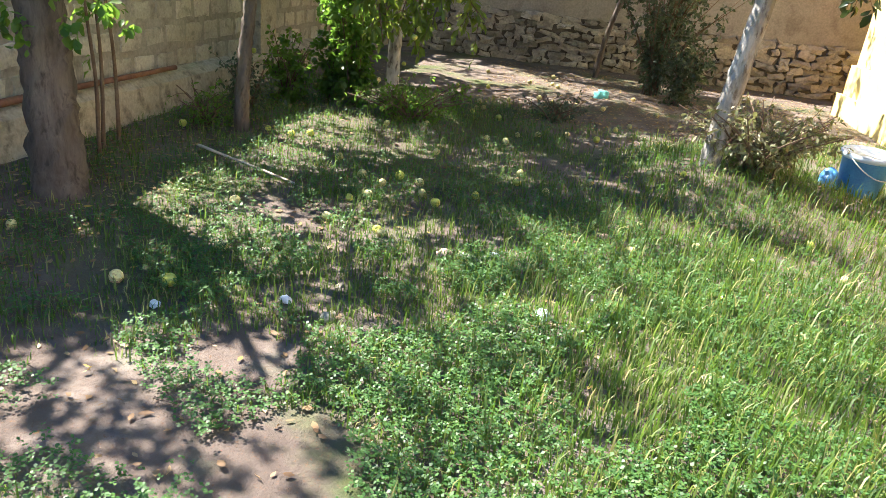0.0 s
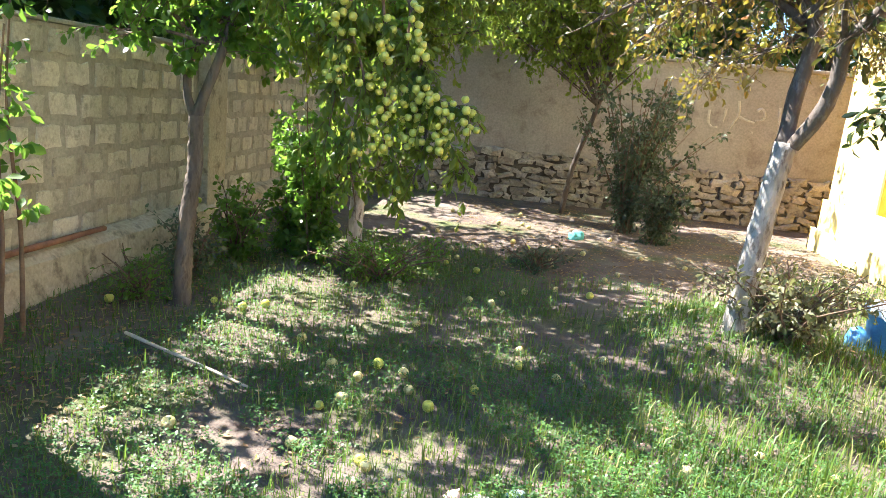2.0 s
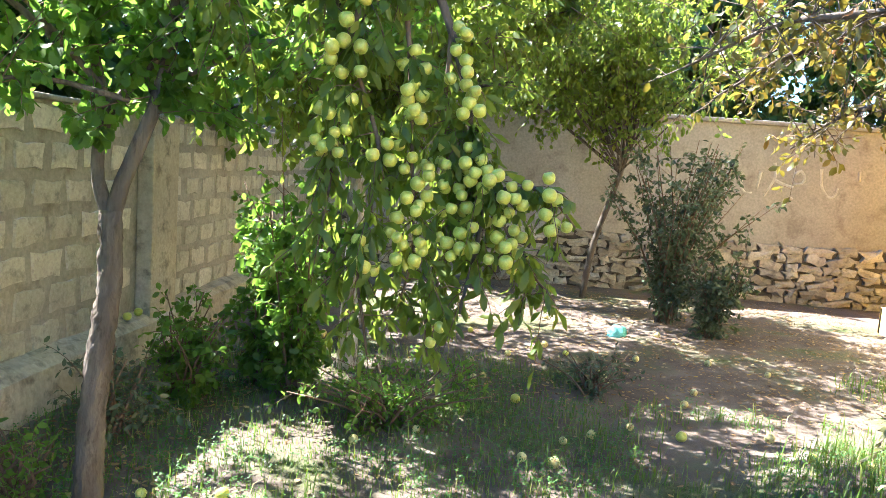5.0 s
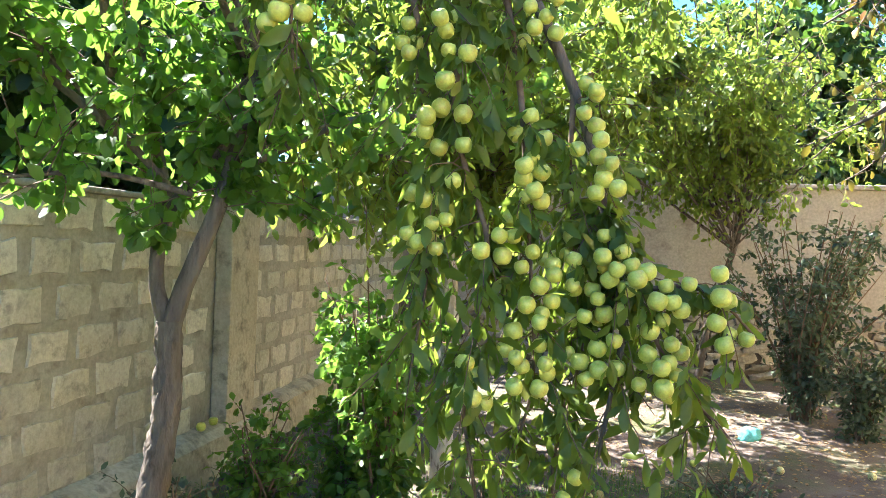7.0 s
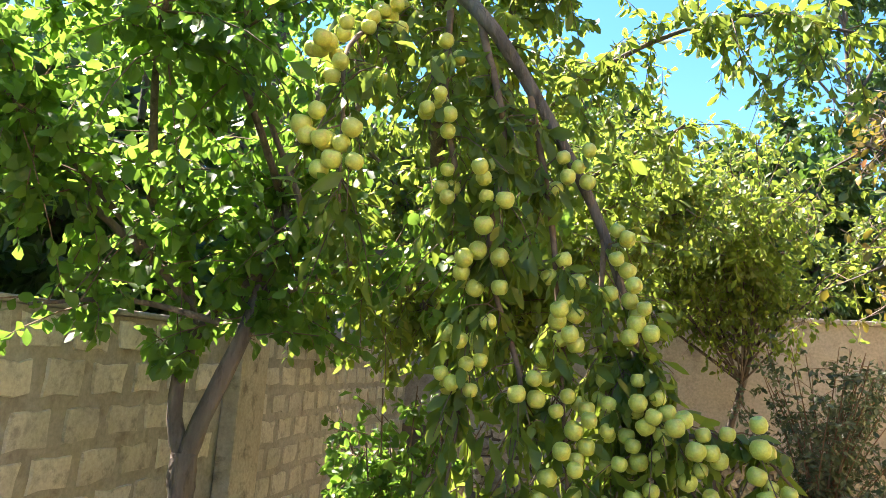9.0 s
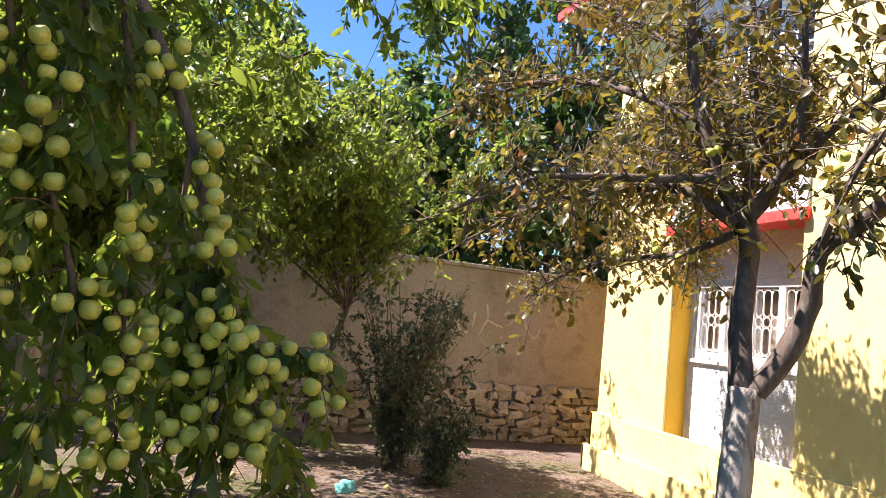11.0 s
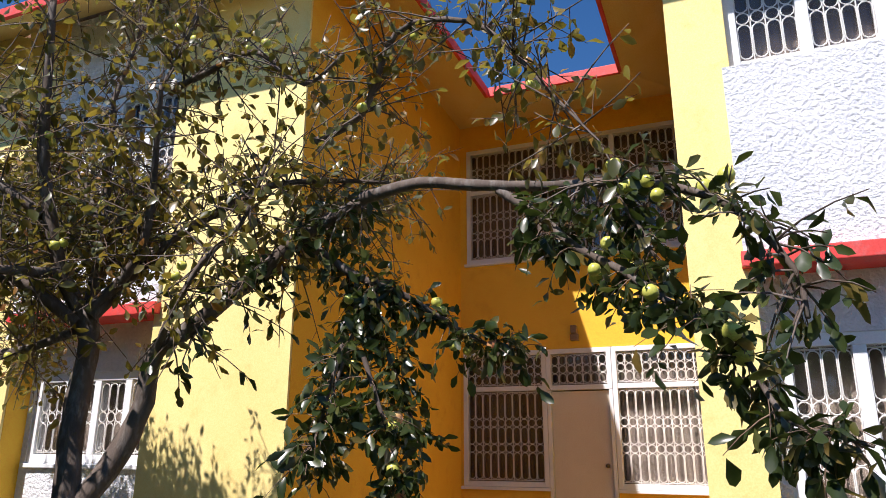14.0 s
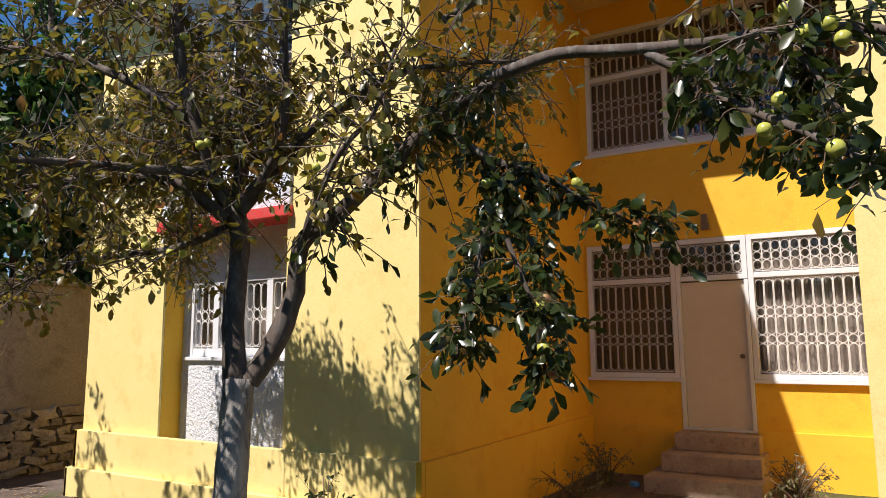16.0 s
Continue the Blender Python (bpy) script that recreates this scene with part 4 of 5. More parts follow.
# ---- forked tree by the block wall ----
rng_c = np.random.default_rng(31)
tree_c = thing("forked_tree", (-2.2, 5.63, 0), "slender forked fruit tree with bright green leaves", "tree")
o_c = np.array(tree_c.location)
limb(tree_c, [(-2.2, 5.63, -0.1), (-2.2, 5.65, 0.3), (-2.19, 5.69, 0.7), (-2.17, 5.74, 1.05), (-2.18, 5.76, 1.40)], 0.066, 0.05, M_BARK, "trunk", 18, 0.09, 0.03)
C_FORKS = [([(-2.18, 5.76, 1.36), (-2.25, 5.77, 1.53), (-2.27, 5.8, 1.69), (-2.25, 5.83, 1.86), (-2.32, 5.8, 2.2), (-2.42, 5.78, 2.75)], 0.034, 0.014),
           ([(-2.18, 5.76, 1.36), (-2.11, 5.79, 1.61), (-2.03, 5.83, 1.86), (-2.0, 5.9, 2.11), (-1.97, 5.98, 2.6), (-1.9, 6.05, 3.0)], 0.042, 0.016),
           ([(-2.25, 5.83, 1.84), (-2.13, 5.84, 2.0), (-2.0, 5.85, 2.13), (-1.75, 5.8, 2.35)], 0.026, 0.01),
           ([(-2.32, 5.8, 2.2), (-2.45, 5.65, 2.35), (-2.65, 5.45, 2.55), (-2.95, 5.2, 2.8)], 0.02, 0.008),
           ([(-2.26, 5.83, 1.95), (-2.34, 5.6, 2.15), (-2.42, 5.35, 2.35), (-2.55, 5.0, 2.6)], 0.018, 0.007),
           ([(-1.98, 5.96, 2.45), (-1.95, 5.7, 2.6), (-1.92, 5.4, 2.75), (-1.95, 5.05, 2.95)], 0.018, 0.007)]
C_LIMBS = [([(-2.24, 6.14, 2.1), (-1.95, 6.4, 2.3), (-1.6, 6.6, 2.35), (-1.3, 6.8, 2.3)], 0.022, 0.008),
           ([(-2.72, 6.02, 2.13), (-3.0, 5.8, 2.4), (-3.3, 5.6, 2.6)], 0.02, 0.008),
           ([(-2.23, 6.14, 2.3), (-2.5, 6.5, 2.7), (-2.7, 6.9, 2.9)], 0.022, 0.008),
           ([(-2.8, 6.0, 2.4), (-2.6, 5.6, 2.8), (-2.4, 5.3, 2.95)], 0.02, 0.008),
           ([(-2.5, 6.1, 1.95), (-2.75, 5.85, 2.0), (-2.95, 5.6, 1.95)], 0.015, 0.006)]
C_LIMBS += [([(-2.89, 5.99, 2.75), (-2.95, 6.1, 3.3), (-2.75, 6.2, 3.9)], 0.016, 0.006), ([(-2.1, 6.3, 2.85), (-1.95, 6.45, 3.4), (-1.85, 6.6, 4.0)], 0.018, 0.006),
            ([(-2.6, 5.6, 2.8), (-2.5, 5.5, 3.3), (-2.3, 5.3, 3.7)], 0.014, 0.006), ([(-2.7, 6.9, 2.9), (-2.6, 7.3, 3.4), (-2.4, 7.6, 3.8)], 0.014, 0.006), ([(-3.3, 5.6, 2.6), (-3.6, 5.5, 3.1), (-3.7, 5.4, 3.5)], 0.012, 0.006),
            ([(-2.2, 6.15, 2.4), (-2.4, 5.9, 3.0), (-2.45, 5.8, 3.6)], 0.015, 0.006)]
C_LIMBS = C_FORKS + [([tuple(GARDEN @ Vector(q) + Vector((0.02, -0.06, 0))) for q in p], a, b) for p, a, b in C_LIMBS]
for pts, r0, r1 in C_LIMBS:
    limb(tree_c, pts, r0, r1, M_BARK, "limb", 8, 0.06)
tc = grow([p[2:] for p, _, _ in C_FORKS] + [p[1:] for p, _, _ in C_LIMBS[6:]], 48, 0.2, 0.55, 0.3, 0.3, 0.0, rng_c)
tc = tc[tc[:, 3, 2] > 1.75]
# Loose leaf clumps added towards the sun to shade a lawn patch.
tc = np.concatenate([tc, cloud([(-4.01, 6.99, 3.50), (-3.73, 7.44, 3.70), (-3.43, 6.35, 3.50), (-3.07, 6.78, 3.80), (-3.56, 6.92, 4.00)], 11, (0.4, 0.4, 0.22), rng_c)])
s6, w6 = leaf_sites(tc, 22, rng_c, 0.1)
put("branchwork", twig_mesh("branchwork", tc - o_c, 0.004, M_TWIG), tree_c)
put("crown", leaf_mesh("crown", s6, w6, 0.07, 0.6, M_LEAF_GREEN, 0.7, rng_c, o_c), tree_c, "dense bright green leaves with added lawn-shading clumps")

# old trunk and saplings by the wall
rng_d = np.random.default_rng(37)
old = thing("old_fruit_tree", (-2.98, 4.2, 0), "old leaning fruit tree trunk with rough bark", "tree")
limb(old, [(-2.94, 4.16, -0.1), (-2.99, 4.22, 0.3), (-3.06, 4.3, 0.8), (-3.02, 4.25, 1.6), (-2.9, 4.1, 2.3)], 0.17, 0.10, M_BARK, "trunk", 20, 0.08, 0.05)
limb(old, [(-3.02, 4.25, 1.5), (-2.9, 3.9, 2.2), (-2.7, 3.4, 2.7)], 0.06, 0.02, M_BARK, "limb", 9, 0.06)
limb(old, [(-2.92, 4.1, 2.2), (-2.7, 4.2, 2.7), (-2.5, 4.3, 3.1)], 0.06, 0.02, M_BARK, "limb", 9, 0.06)
# Crown as leaf clouds, several added out of view to dapple the lawn.
td = cloud([(-3.7, 2.5, 3.5), (-3.4, 3.0, 3.8), (-3.9, 3.2, 3.9), (-3.5, 1.9, 3.7), (-2.2, 2.9, 4.2), (-3.3, 4.6, 4.0), (-1.7, 3.4, 4.4), (-2.6, 5.0, 4.3), (-3.2, 3.4, 4.5), (-2.75, 4.15, 1.25), (-2.8, 4.0, 2.3),
            (-2.6, 3.6, 2.8), (-2.5, 4.3, 3.1), (-2.9, 4.5, 2.8), (-2.0, 4.0, 3.6)], 24, (0.42, 0.42, 0.34), rng_d)
# Further overhead clouds, added mostly unseen, that shade the lawn.
td = np.concatenate([td, cloud([(-2.6, 4.7, 3.3), (-2.2, 5.2, 3.6), (-1.6, 4.9, 3.9), (-1.1, 4.4, 4.2), (-1.5, 5.7, 4.0), (-0.8, 5.2, 4.4), (-2.9, 5.4, 3.7), (-1.9, 3.1, 4.6), (-1.0, 3.4, 4.6), (-0.6, 4.2, 4.7), (-2.7, 3.9, 3.9), (-0.2, 3.2, 4.8), (-3.1, 3.9, 3.2), (-3.3, 3.2, 3.2), (-3.0, 2.5, 3.4)], 13, (0.5, 0.5, 0.3), rng_d),
                     cloud([(-3.95, 5.25, 3.05), (-3.45, 5.5, 2.95), (-3.05, 5.1, 3.05), (-3.65, 5.9, 3.25), (-2.85, 5.7, 2.9), (-4.15, 5.95, 3.45), (-3.25, 4.7, 2.75), (-2.6, 5.3, 3.3)], 22, (0.42, 0.42, 0.28), rng_d)])
s7, w7 = leaf_sites(td, 14, rng_d)
put("crown", leaf_mesh("crown", s7, w7, 0.07, 0.6, M_LEAF_GREEN, 0.7, rng_d, np.array(old.location)), old)
for k, (x, y, h, lean) in enumerate(((-2.98, 4.85, 1.9, 0.08), (-2.97, 5.05, 2.05, -0.05), (-2.93, 4.72, 1.6, 0.02))):
    sap = thing("sapling", (x, y, 0), "thin bare sapling beside the block wall", "sapling", "saplings by the wall")
    line = [(x, y, -0.05), (x + 0.02, y + lean * 0.4, h * 0.35), (x - 0.02, y + lean, h * 0.7), (x + 0.03, y + lean * 1.2, h)]
    limb(sap, line, 0.017, 0.006, M_TWIG, "stem", 7, 0.05)
    tp = grow([line], 7, 0.1, 0.3, 0.2, 0.4, 0.55, rng_d)
    s8, w8 = leaf_sites(tp, 5, rng_d)
    put("foliage", leaf_mesh("foliage", s8, w8, 0.07, 0.5, M_LEAF_GREEN, 0.7, rng_d, np.array(sap.location)), sap)


# ---- shrubs ----
def shrub(name, label, base, stems, spread, tall, leaf, size, mat, each, per, seed, wide=0.45):
    r = np.random.default_rng(seed)
    base = (base[0], base[1], height(base[0], base[1]))
    s = thing(name, base, label, "shrub")
    lines = []
    for k in range(stems):
        a, q = r.uniform(0, 6.28), spread * math.sqrt(r.uniform(0.02, 1))
        top = (base[0] + q * math.cos(a), base[1] + q * math.sin(a), base[2] + tall * r.uniform(0.6, 1.0))
        mid = (base[0] + q * 0.35 * math.cos(a) + r.normal() * 0.04, base[1] + q * 0.35 * math.sin(a), base[2] + (top[2] - base[2]) * 0.5)
        lines.append([(base[0] + r.normal() * 0.05, base[1] + r.normal() * 0.05, base[2] - 0.05), mid, top])
    put("stemwork", fast_mesh("stemwork", *join([tube_arrays(smooth_line(l, 0.12) - np.array(base), 0.012, 0.004, 5) for l in lines]), M_TWIG, True), s)
    t = grow(lines, per, 0.08, 0.3, 0.2, 0.3, 0.12, r)
    a, b = leaf_sites(t, each, r)
    put("branchwork", twig_mesh("branchwork", t - np.array(base), 0.003, M_TWIG), s)
    put("foliage", leaf_mesh("foliage", a, b, size, wide, mat, 0.4, r, np.array(base)), s)
    return s


shrub("shrub", "dusky green shrub against the back wall", (1.75, 11.6, 0), 34, 1.15, 2.4, 0, 0.075, M_LEAF_DARK, 7, 11, 41)
shrub("shrub", "dusky green bush on bare soil", (2.1, 10.9, 0), 16, 0.45, 1.0, 0, 0.07, M_LEAF_DARK, 12, 16, 42)
shrub("shrub", "tall leafy shrub beside the pilaster", (-2.35, 8.0, 0), 10, 0.5, 1.7, 0, 0.07, M_LEAF_GREEN, 12, 14, 43, 0.6)
shrub("shrub", "leafy green bush at the foot of the wall", (-2.75, 7.45, 0), 12, 0.35, 0.75, 0, 0.06, M_LEAF_GREEN, 10, 16, 44, 0.6)
shrub("shrub", "dense green bush under the apple tree", (-2.0, 7.7, 0), 12, 0.6, 1.7, 0, 0.07, M_LEAF_GREEN, 12, 14, 45, 0.6)
shrub("weed_clump", "pale dry weeds round the trunk foot", (1.9, 6.0, 0), 26, 0.75, 0.6, 0, 0.055, M_WEED, 7, 14, 46)
shrub("weed_clump", "pale dry weeds beside the bucket", (2.2, 6.45, 0), 22, 0.5, 0.5, 0, 0.05, M_WEED, 6, 14, 47)
shrub("weed_clump", "low weeds below the block wall", (-2.95, 5.9, 0), 12, 0.3, 0.4, 0, 0.05, M_LEAF_GREEN, 6, 14, 48)
shrub("weed_clump", "tall weeds below the ledge", (-2.9, 6.7, 0), 12, 0.25, 0.6, 0, 0.05, M_LEAF_DARK, 8, 14, 49)
shrub("weed_clump", "dry weeds beside the porch steps", (8.47, 6.34, 0), 12, 0.35, 0.55, 0, 0.05, M_WEED, 6, 12, 50)
shrub("weed_clump", "dry grassy weeds beside the steps", (8.28, 4.15, 0), 24, 0.35, 0.5, 0, 0.05, M_WEED, 6, 12, 51)

shrub("weed_clump", "thin dry weeds on the porch ground", (7.17, 6.3, 0), 10, 0.4, 0.4, 0, 0.045, M_WEED, 6, 12, 55)
shrub("weed_clump", "leggy weed with dark leaves by the plinth", (4.05, 7.27, 0), 6, 0.25, 0.75, 0, 0.07, M_LEAF_DIMMED, 6, 9, 56)
shrub("weed_clump", "low green weeds under the hanging branch", (-1.3, 7.3, 0), 30, 0.7, 0.4, 0, 0.05, M_LEAF_GREEN, 7, 14, 57)
shrub("weed_clump", "low grey-green weeds on bare soil", (0.3, 8.4, 0), 16, 0.5, 0.3, 0, 0.045, M_LEAF_DARK, 7, 14, 58)
tree_d = thing("fruit_tree", (1.0, 13.1, 0), "leaning fruit tree by the back wall with a wide crown", "tree")
rng_e = np.random.default_rng(53)
limb(tree_d, [(0.95, 13.1, -0.1), (1.05, 13.05, 0.8), (1.3, 12.95, 1.8), (1.45, 12.8, 2.6)], 0.05, 0.035, M_DARKBARK, "trunk", 10, 0.06)
D_LINES = []
for k in range(26):
    a, q = k * 2.4, 0.7 + 2.3 * ((k * 5) % 7) / 6
    p = [(1.28 + 0.05 * (k % 4), 12.9, 1.85 + 0.21 * (k % 4)), (1.0 + 0.5 * q * math.cos(a), 12.4 + 0.4 * q * math.sin(a), 3.0 + 0.1 * (k % 4)), (0.3 + q * math.cos(a), 11.6 + 0.8 * q * math.sin(a), 3.3 + 0.3 * (k % 5))]
    D_LINES.append(p)
    limb(tree_d, p, 0.013, 0.005, M_BARK, "limb", 7, 0.06, 0.15)
for k in range(16):
    a, q = k * 2.4 + 0.7, 0.5 + 1.5 * ((k * 5) % 7) / 6
    p = [(1.28 + 0.05 * (k % 4), 12.9, 1.85 + 0.21 * (k % 4)), (0.7 + 0.4 * q * math.cos(a), 11.9, 3.0 + 0.12 * (k % 4)), (0.1 + q * math.cos(a), 10.7 + 0.7 * q * math.sin(a), 3.6 + 0.3 * (k % 5))]
    D_LINES.append(p)
    limb(tree_d, p, 0.013, 0.005, M_BARK, "limb", 7, 0.06, 0.15)
for k in range(12):
    a, q = k * 2.4 + 0.3, 0.4 + 1.5 * ((k * 5) % 7) / 6
    p = [(1.28 + 0.05 * (k % 4), 12.9, 1.9 + 0.2 * (k % 4)), (0.2 + 0.4 * q * math.cos(a), 13.0, 3.0 + 0.1 * (k % 4)), (-1.2 + q * math.cos(a), 13.35 + 0.3 * q * math.sin(a), 3.0 + 0.2 * (k % 5))]
    D_LINES.append(p)
    limb(tree_d, p, 0.013, 0.005, M_BARK, "limb", 7, 0.06, 0.15)
te = grow(D_LINES, 11, 0.25, 0.6, 0.2, 0.2, 0.26, rng_e)
put("branchwork", twig_mesh("branchwork", te - np.array(tree_d.location), 0.004, M_TWIG), tree_d)
# Limbless leaf clumps added on the sun's line to shade the bare soil.
te = np.concatenate([te, cloud([tuple(GARDEN.inverted() @ Vector(p)) for p in [(-3.54, 12.35, 4.00), (-2.24, 12.87, 4.20), (-1.08, 13.01, 4.30), (-1.62, 9.79, 4.00), (-0.26, 11.62, 4.30), (-1.22, 10.55, 4.10), (0.30, 11.94, 4.30)]], 40, (0.6, 0.6, 0.3), rng_e)])
s9, w9 = leaf_sites(te, 12, rng_e)
put("crown", leaf_mesh("crown", s9, w9, 0.09, 0.5, M_LEAF_APPLE, 0.6, rng_e, np.array(tree_d.location)), tree_d, "olive and yellowing leaves with added soil-shading clumps")

# ---- trees beyond the walls ----
def far_tree(x, y, tall, wide, seed, low=0.3, size=0.2, mat=M_LEAF_FAR):
    r = np.random.default_rng(seed)
    t = thing("tree", (x, y, 0), "tall leafy green tree beyond the garden wall", "tree", "trees beyond the wall")
    o = np.array(t.location)
    limb(t, [(x, y, -0.1), (x + 0.1, y, tall * 0.4), (x - 0.1, y + 0.1, tall * 0.9)], 0.16, 0.03, M_BARK, "trunk", 9, 0.05, 0.5)
    cs = []
    for k in range(18):
        h = low + (1 - low) * (k + 0.5) / 18
        q = wide * (0.35 + 0.65 * math.sin(math.pi * min(1, (h - low) / (1 - low) * 0.85 + 0.12))) * r.uniform(0.45, 1.0)
        a = k * 2.4 + r.uniform(-0.4, 0.4)
        e = (x + q * math.cos(a), y + q * math.sin(a), tall * h)
        limb(t, [(x, y, tall * h * 0.82), (x + q * 0.5 * math.cos(a), y + q * 0.5 * math.sin(a), tall * h * 0.93), e], 0.04, 0.012, M_BARK, "limb", 5, 0.05, 0.4)
        cs.append(e)
        cs.append((x + q * 0.6 * math.cos(a), y + q * 0.6 * math.sin(a), tall * h * 0.97))
    tw = cloud(cs, 26, (wide * 0.3, wide * 0.3, tall * 0.06), r)
    a, b = leaf_sites(tw, 9, r)
    put("crown", leaf_mesh("crown", a, b, size, 0.55, mat, 0.5, r, o), t)


far_tree(-4.2, 16.2, 6.2, 2.0, 61)
far_tree(-1.2, 17.0, 7.2, 2.2, 62)
far_tree(1.8, 16.0, 5.2, 1.7, 63)
far_tree(5.0, 18.6, 11.5, 1.9, 64)
far_tree(7.8, 18.2, 13.0, 2.3, 65)
far_tree(-6.5, 11.0, 5.6, 2.0, 66, 0.25)
far_tree(-6.2, 6.8, 5.0, 1.8, 67, 0.25)
far_tree(-6.4, 3.2, 5.2, 1.8, 68, 0.25)
far_tree(-3.0, 18.5, 8.0, 2.4, 72)
far_tree(0.4, 20.0, 9.0, 2.6, 73)
far_tree(2.9, 18.0, 6.6, 2.0, 74)
far_tree(-7.6, 14.5, 7.5, 2.4, 75)
far_tree(-5.6, 8.9, 4.6, 1.6, 76, 0.25)
# Next two trees are added only to shade the lawn's left side.
far_tree(-4.9, 3.7, 4.6, 1.25, 77, 0.45, 0.12, M_LEAF_GREEN)
far_tree(-4.7, 1.2, 4.4, 1.2, 78, 0.45, 0.12, M_LEAF_GREEN)
far_tree(-4.4, 10.6, 7.0, 1.9, 79, 0.3, 0.13, M_LEAF_GREEN)
far_tree(10.5, 20.0, 9.0, 2.4, 69)
far_tree(6.4, 16.6, 7.5, 1.8, 82, 0.2)
far_tree(8.8, 16.9, 7.8, 1.8, 83, 0.2)
far_tree(3.4, 16.3, 6.0, 1.6, 84, 0.25)
far_tree(-0.6, 15.5, 5.6, 1.7, 80, 0.5, 0.12, M_LEAF_GREEN)
far_tree(-3.0, 15.2, 5.8, 1.7, 81, 0.5, 0.12, M_LEAF_GREEN)


# ---- grass and clover ----
def grow_grass():
    r = np.random.default_rng(71)

    def sample(n, lo, hi, fine=0.75):
        p = r.uniform(lo, hi, (n, 2)) if lo else None
        if lo is None:
            p = np.column_stack([r.normal(0.3, 1.5, n), r.normal(2.7, 1.3, n)])
            p = p[(p[:, 0] > -3.5) & (p[:, 0] < 4.8)]
            n = len(p)
        g = np.array([noise.noise(Vector((a * 0.9, b * 0.9, 8))) + 0.6 * noise.noise(Vector((a * 2.6, b * 2.6, 2))) for a, b in p])
        bare = np.exp(-(((p[:, 0] - 1.5) / 1.6) ** 2 + ((p[:, 1] - 9.8) / 2.2) ** 2)) * 1.6 + np.exp(-(((p[:, 0] + 0.70) / 0.42) ** 2 + ((p[:, 1] - 1.72) / 0.26) ** 2)) * 2.6 + np.exp(-(((p[:, 0] + 1.6) / 0.6) ** 2 + ((p[:, 1] - 4.1) / 0.35) ** 2)) * 0.9
        bare = bare + np.exp(-(((p[:, 0] + 1.4) / 0.4) ** 2 + ((p[:, 1] - 1.75) / 0.35) ** 2)) * 1.8 + np.exp(-(((p[:, 0] + 2.1) / 0.6) ** 2 + ((p[:, 1] - 2.3) / 0.9) ** 2)) * 0.25 - np.exp(-(((p[:, 0] - 0.75) / 0.6) ** 2 + ((p[:, 1] - 2.4) / 0.7) ** 2)) * 0.7 + np.exp(-(((p[:, 0] + 1.03) / 0.25) ** 2 + ((p[:, 1] - 2.32) / 0.2) ** 2)) * 1.3
        keep = fine * g - bare + 0.5 > r.uniform(-0.25, 0.3, n)
        return p[keep]

    p = np.vstack([sample(96000, (-3.5, -0.5), (4.8, 9.4)), sample(46000, None, None)])
    n = len(p)
    z = np.array([height(a, b) for a, b in p])
    base = np.column_stack([p, z - 0.005])
    long = np.clip(r.gamma(3.0, 0.028, n), 0.03, 0.26)
    long *= 0.62 + 0.4 / (1 + np.exp(-3 * (p[:, 0] - 0.4)))
    a = r.uniform(0, 6.28, n)
    d = np.column_stack([np.cos(a), np.sin(a), 0 * a])
    s = np.column_stack([-np.sin(a), np.cos(a), 0 * a]) * (0.0022 + 0.012 * long)[:, None]
    lean = r.uniform(0.15, 0.9, n)[:, None]
    up = np.array([0, 0, 1.0])
    L = long[:, None]
    v = np.stack([base + s, base - s, base + L * (0.6 * up + d * lean * 0.25) + s * 0.7, base + L * (0.6 * up + d * lean * 0.25) - s * 0.7, base + L * (up * (1 - 0.35 * lean) + d * lean * 0.75)], 1)
    tris = (np.arange(n)[:, None, None] * 5 + np.array([[0, 1, 3], [0, 3, 2], [2, 3, 4]])[None]).reshape(-1, 3)
    tagged(new("grass", fast_mesh("grass", v.reshape(-1, 3), tris, M_GRASS)), "patchy green and straw-coloured grass on the soil", "grass", kind="stuff")
    q = np.vstack([sample(34000, (-3.4, 0.0), (2.0, 8.8), 2.6), sample(36000, None, None, 2.6)])
    n = len(q)
    zz = np.array([height(a, b) for a, b in q])
    hgt = r.uniform(0.015, 0.085, n)
    c = np.repeat(np.column_stack([q, zz + hgt]), 3, 0)
    a = (r.uniform(0, 6.28, n)[:, None] + np.array([0, 2.09, 4.19])[None]).ravel()
    d = np.column_stack([np.cos(a), np.sin(a), r.uniform(-0.7, 0.7, 3 * n)])
    s = np.column_stack([-np.sin(a), np.cos(a), 0 * a])
    size = np.repeat(r.uniform(0.008, 0.017, n), 3)[:, None]
    v = np.stack([c, c + d * size * 0.7 + s * size * 0.5, c + d * size * 0.7 - s * size * 0.5, c + d * size * 1.1], 1)
    tris = (np.arange(3 * n)[:, None, None] * 4 + np.array([[0, 2, 1], [1, 2, 3]])[None]).reshape(-1, 3)
    tagged(new("clover", fast_mesh("clover", v.reshape(-1, 3), tris, M_CLOVER)), "low green clover among the grass", "clover", kind="stuff")
    f = np.vstack([r.uniform((-3.1, 0.6), (4.6, 13.6), (4600, 2)), r.uniform((-3.7, 2.5), (-2.3, 9.0), (2600, 2)), r.uniform((-0.8, 8.0), (4.8, 13.6), (6500, 2)), r.uniform((5.2, 3.6), (9.4, 6.7), (1800, 2))])
    m = len(f)
    site = np.column_stack([f, [height(a, b) + 0.012 for a, b in f]])
    me = leaf_mesh("leaf_litter", site, r.normal(size=(m, 3)) * np.array([1, 1, 0.1]), 0.05, 0.5, M_DRY, 0.0, r)
    co = np.array([tuple(x.co) for x in me.vertices])
    zs = np.repeat(site[:, 2], 7)
    co[:, 2] = zs + np.clip((co[:, 2] - zs) * 0.25, -0.006, 0.02)
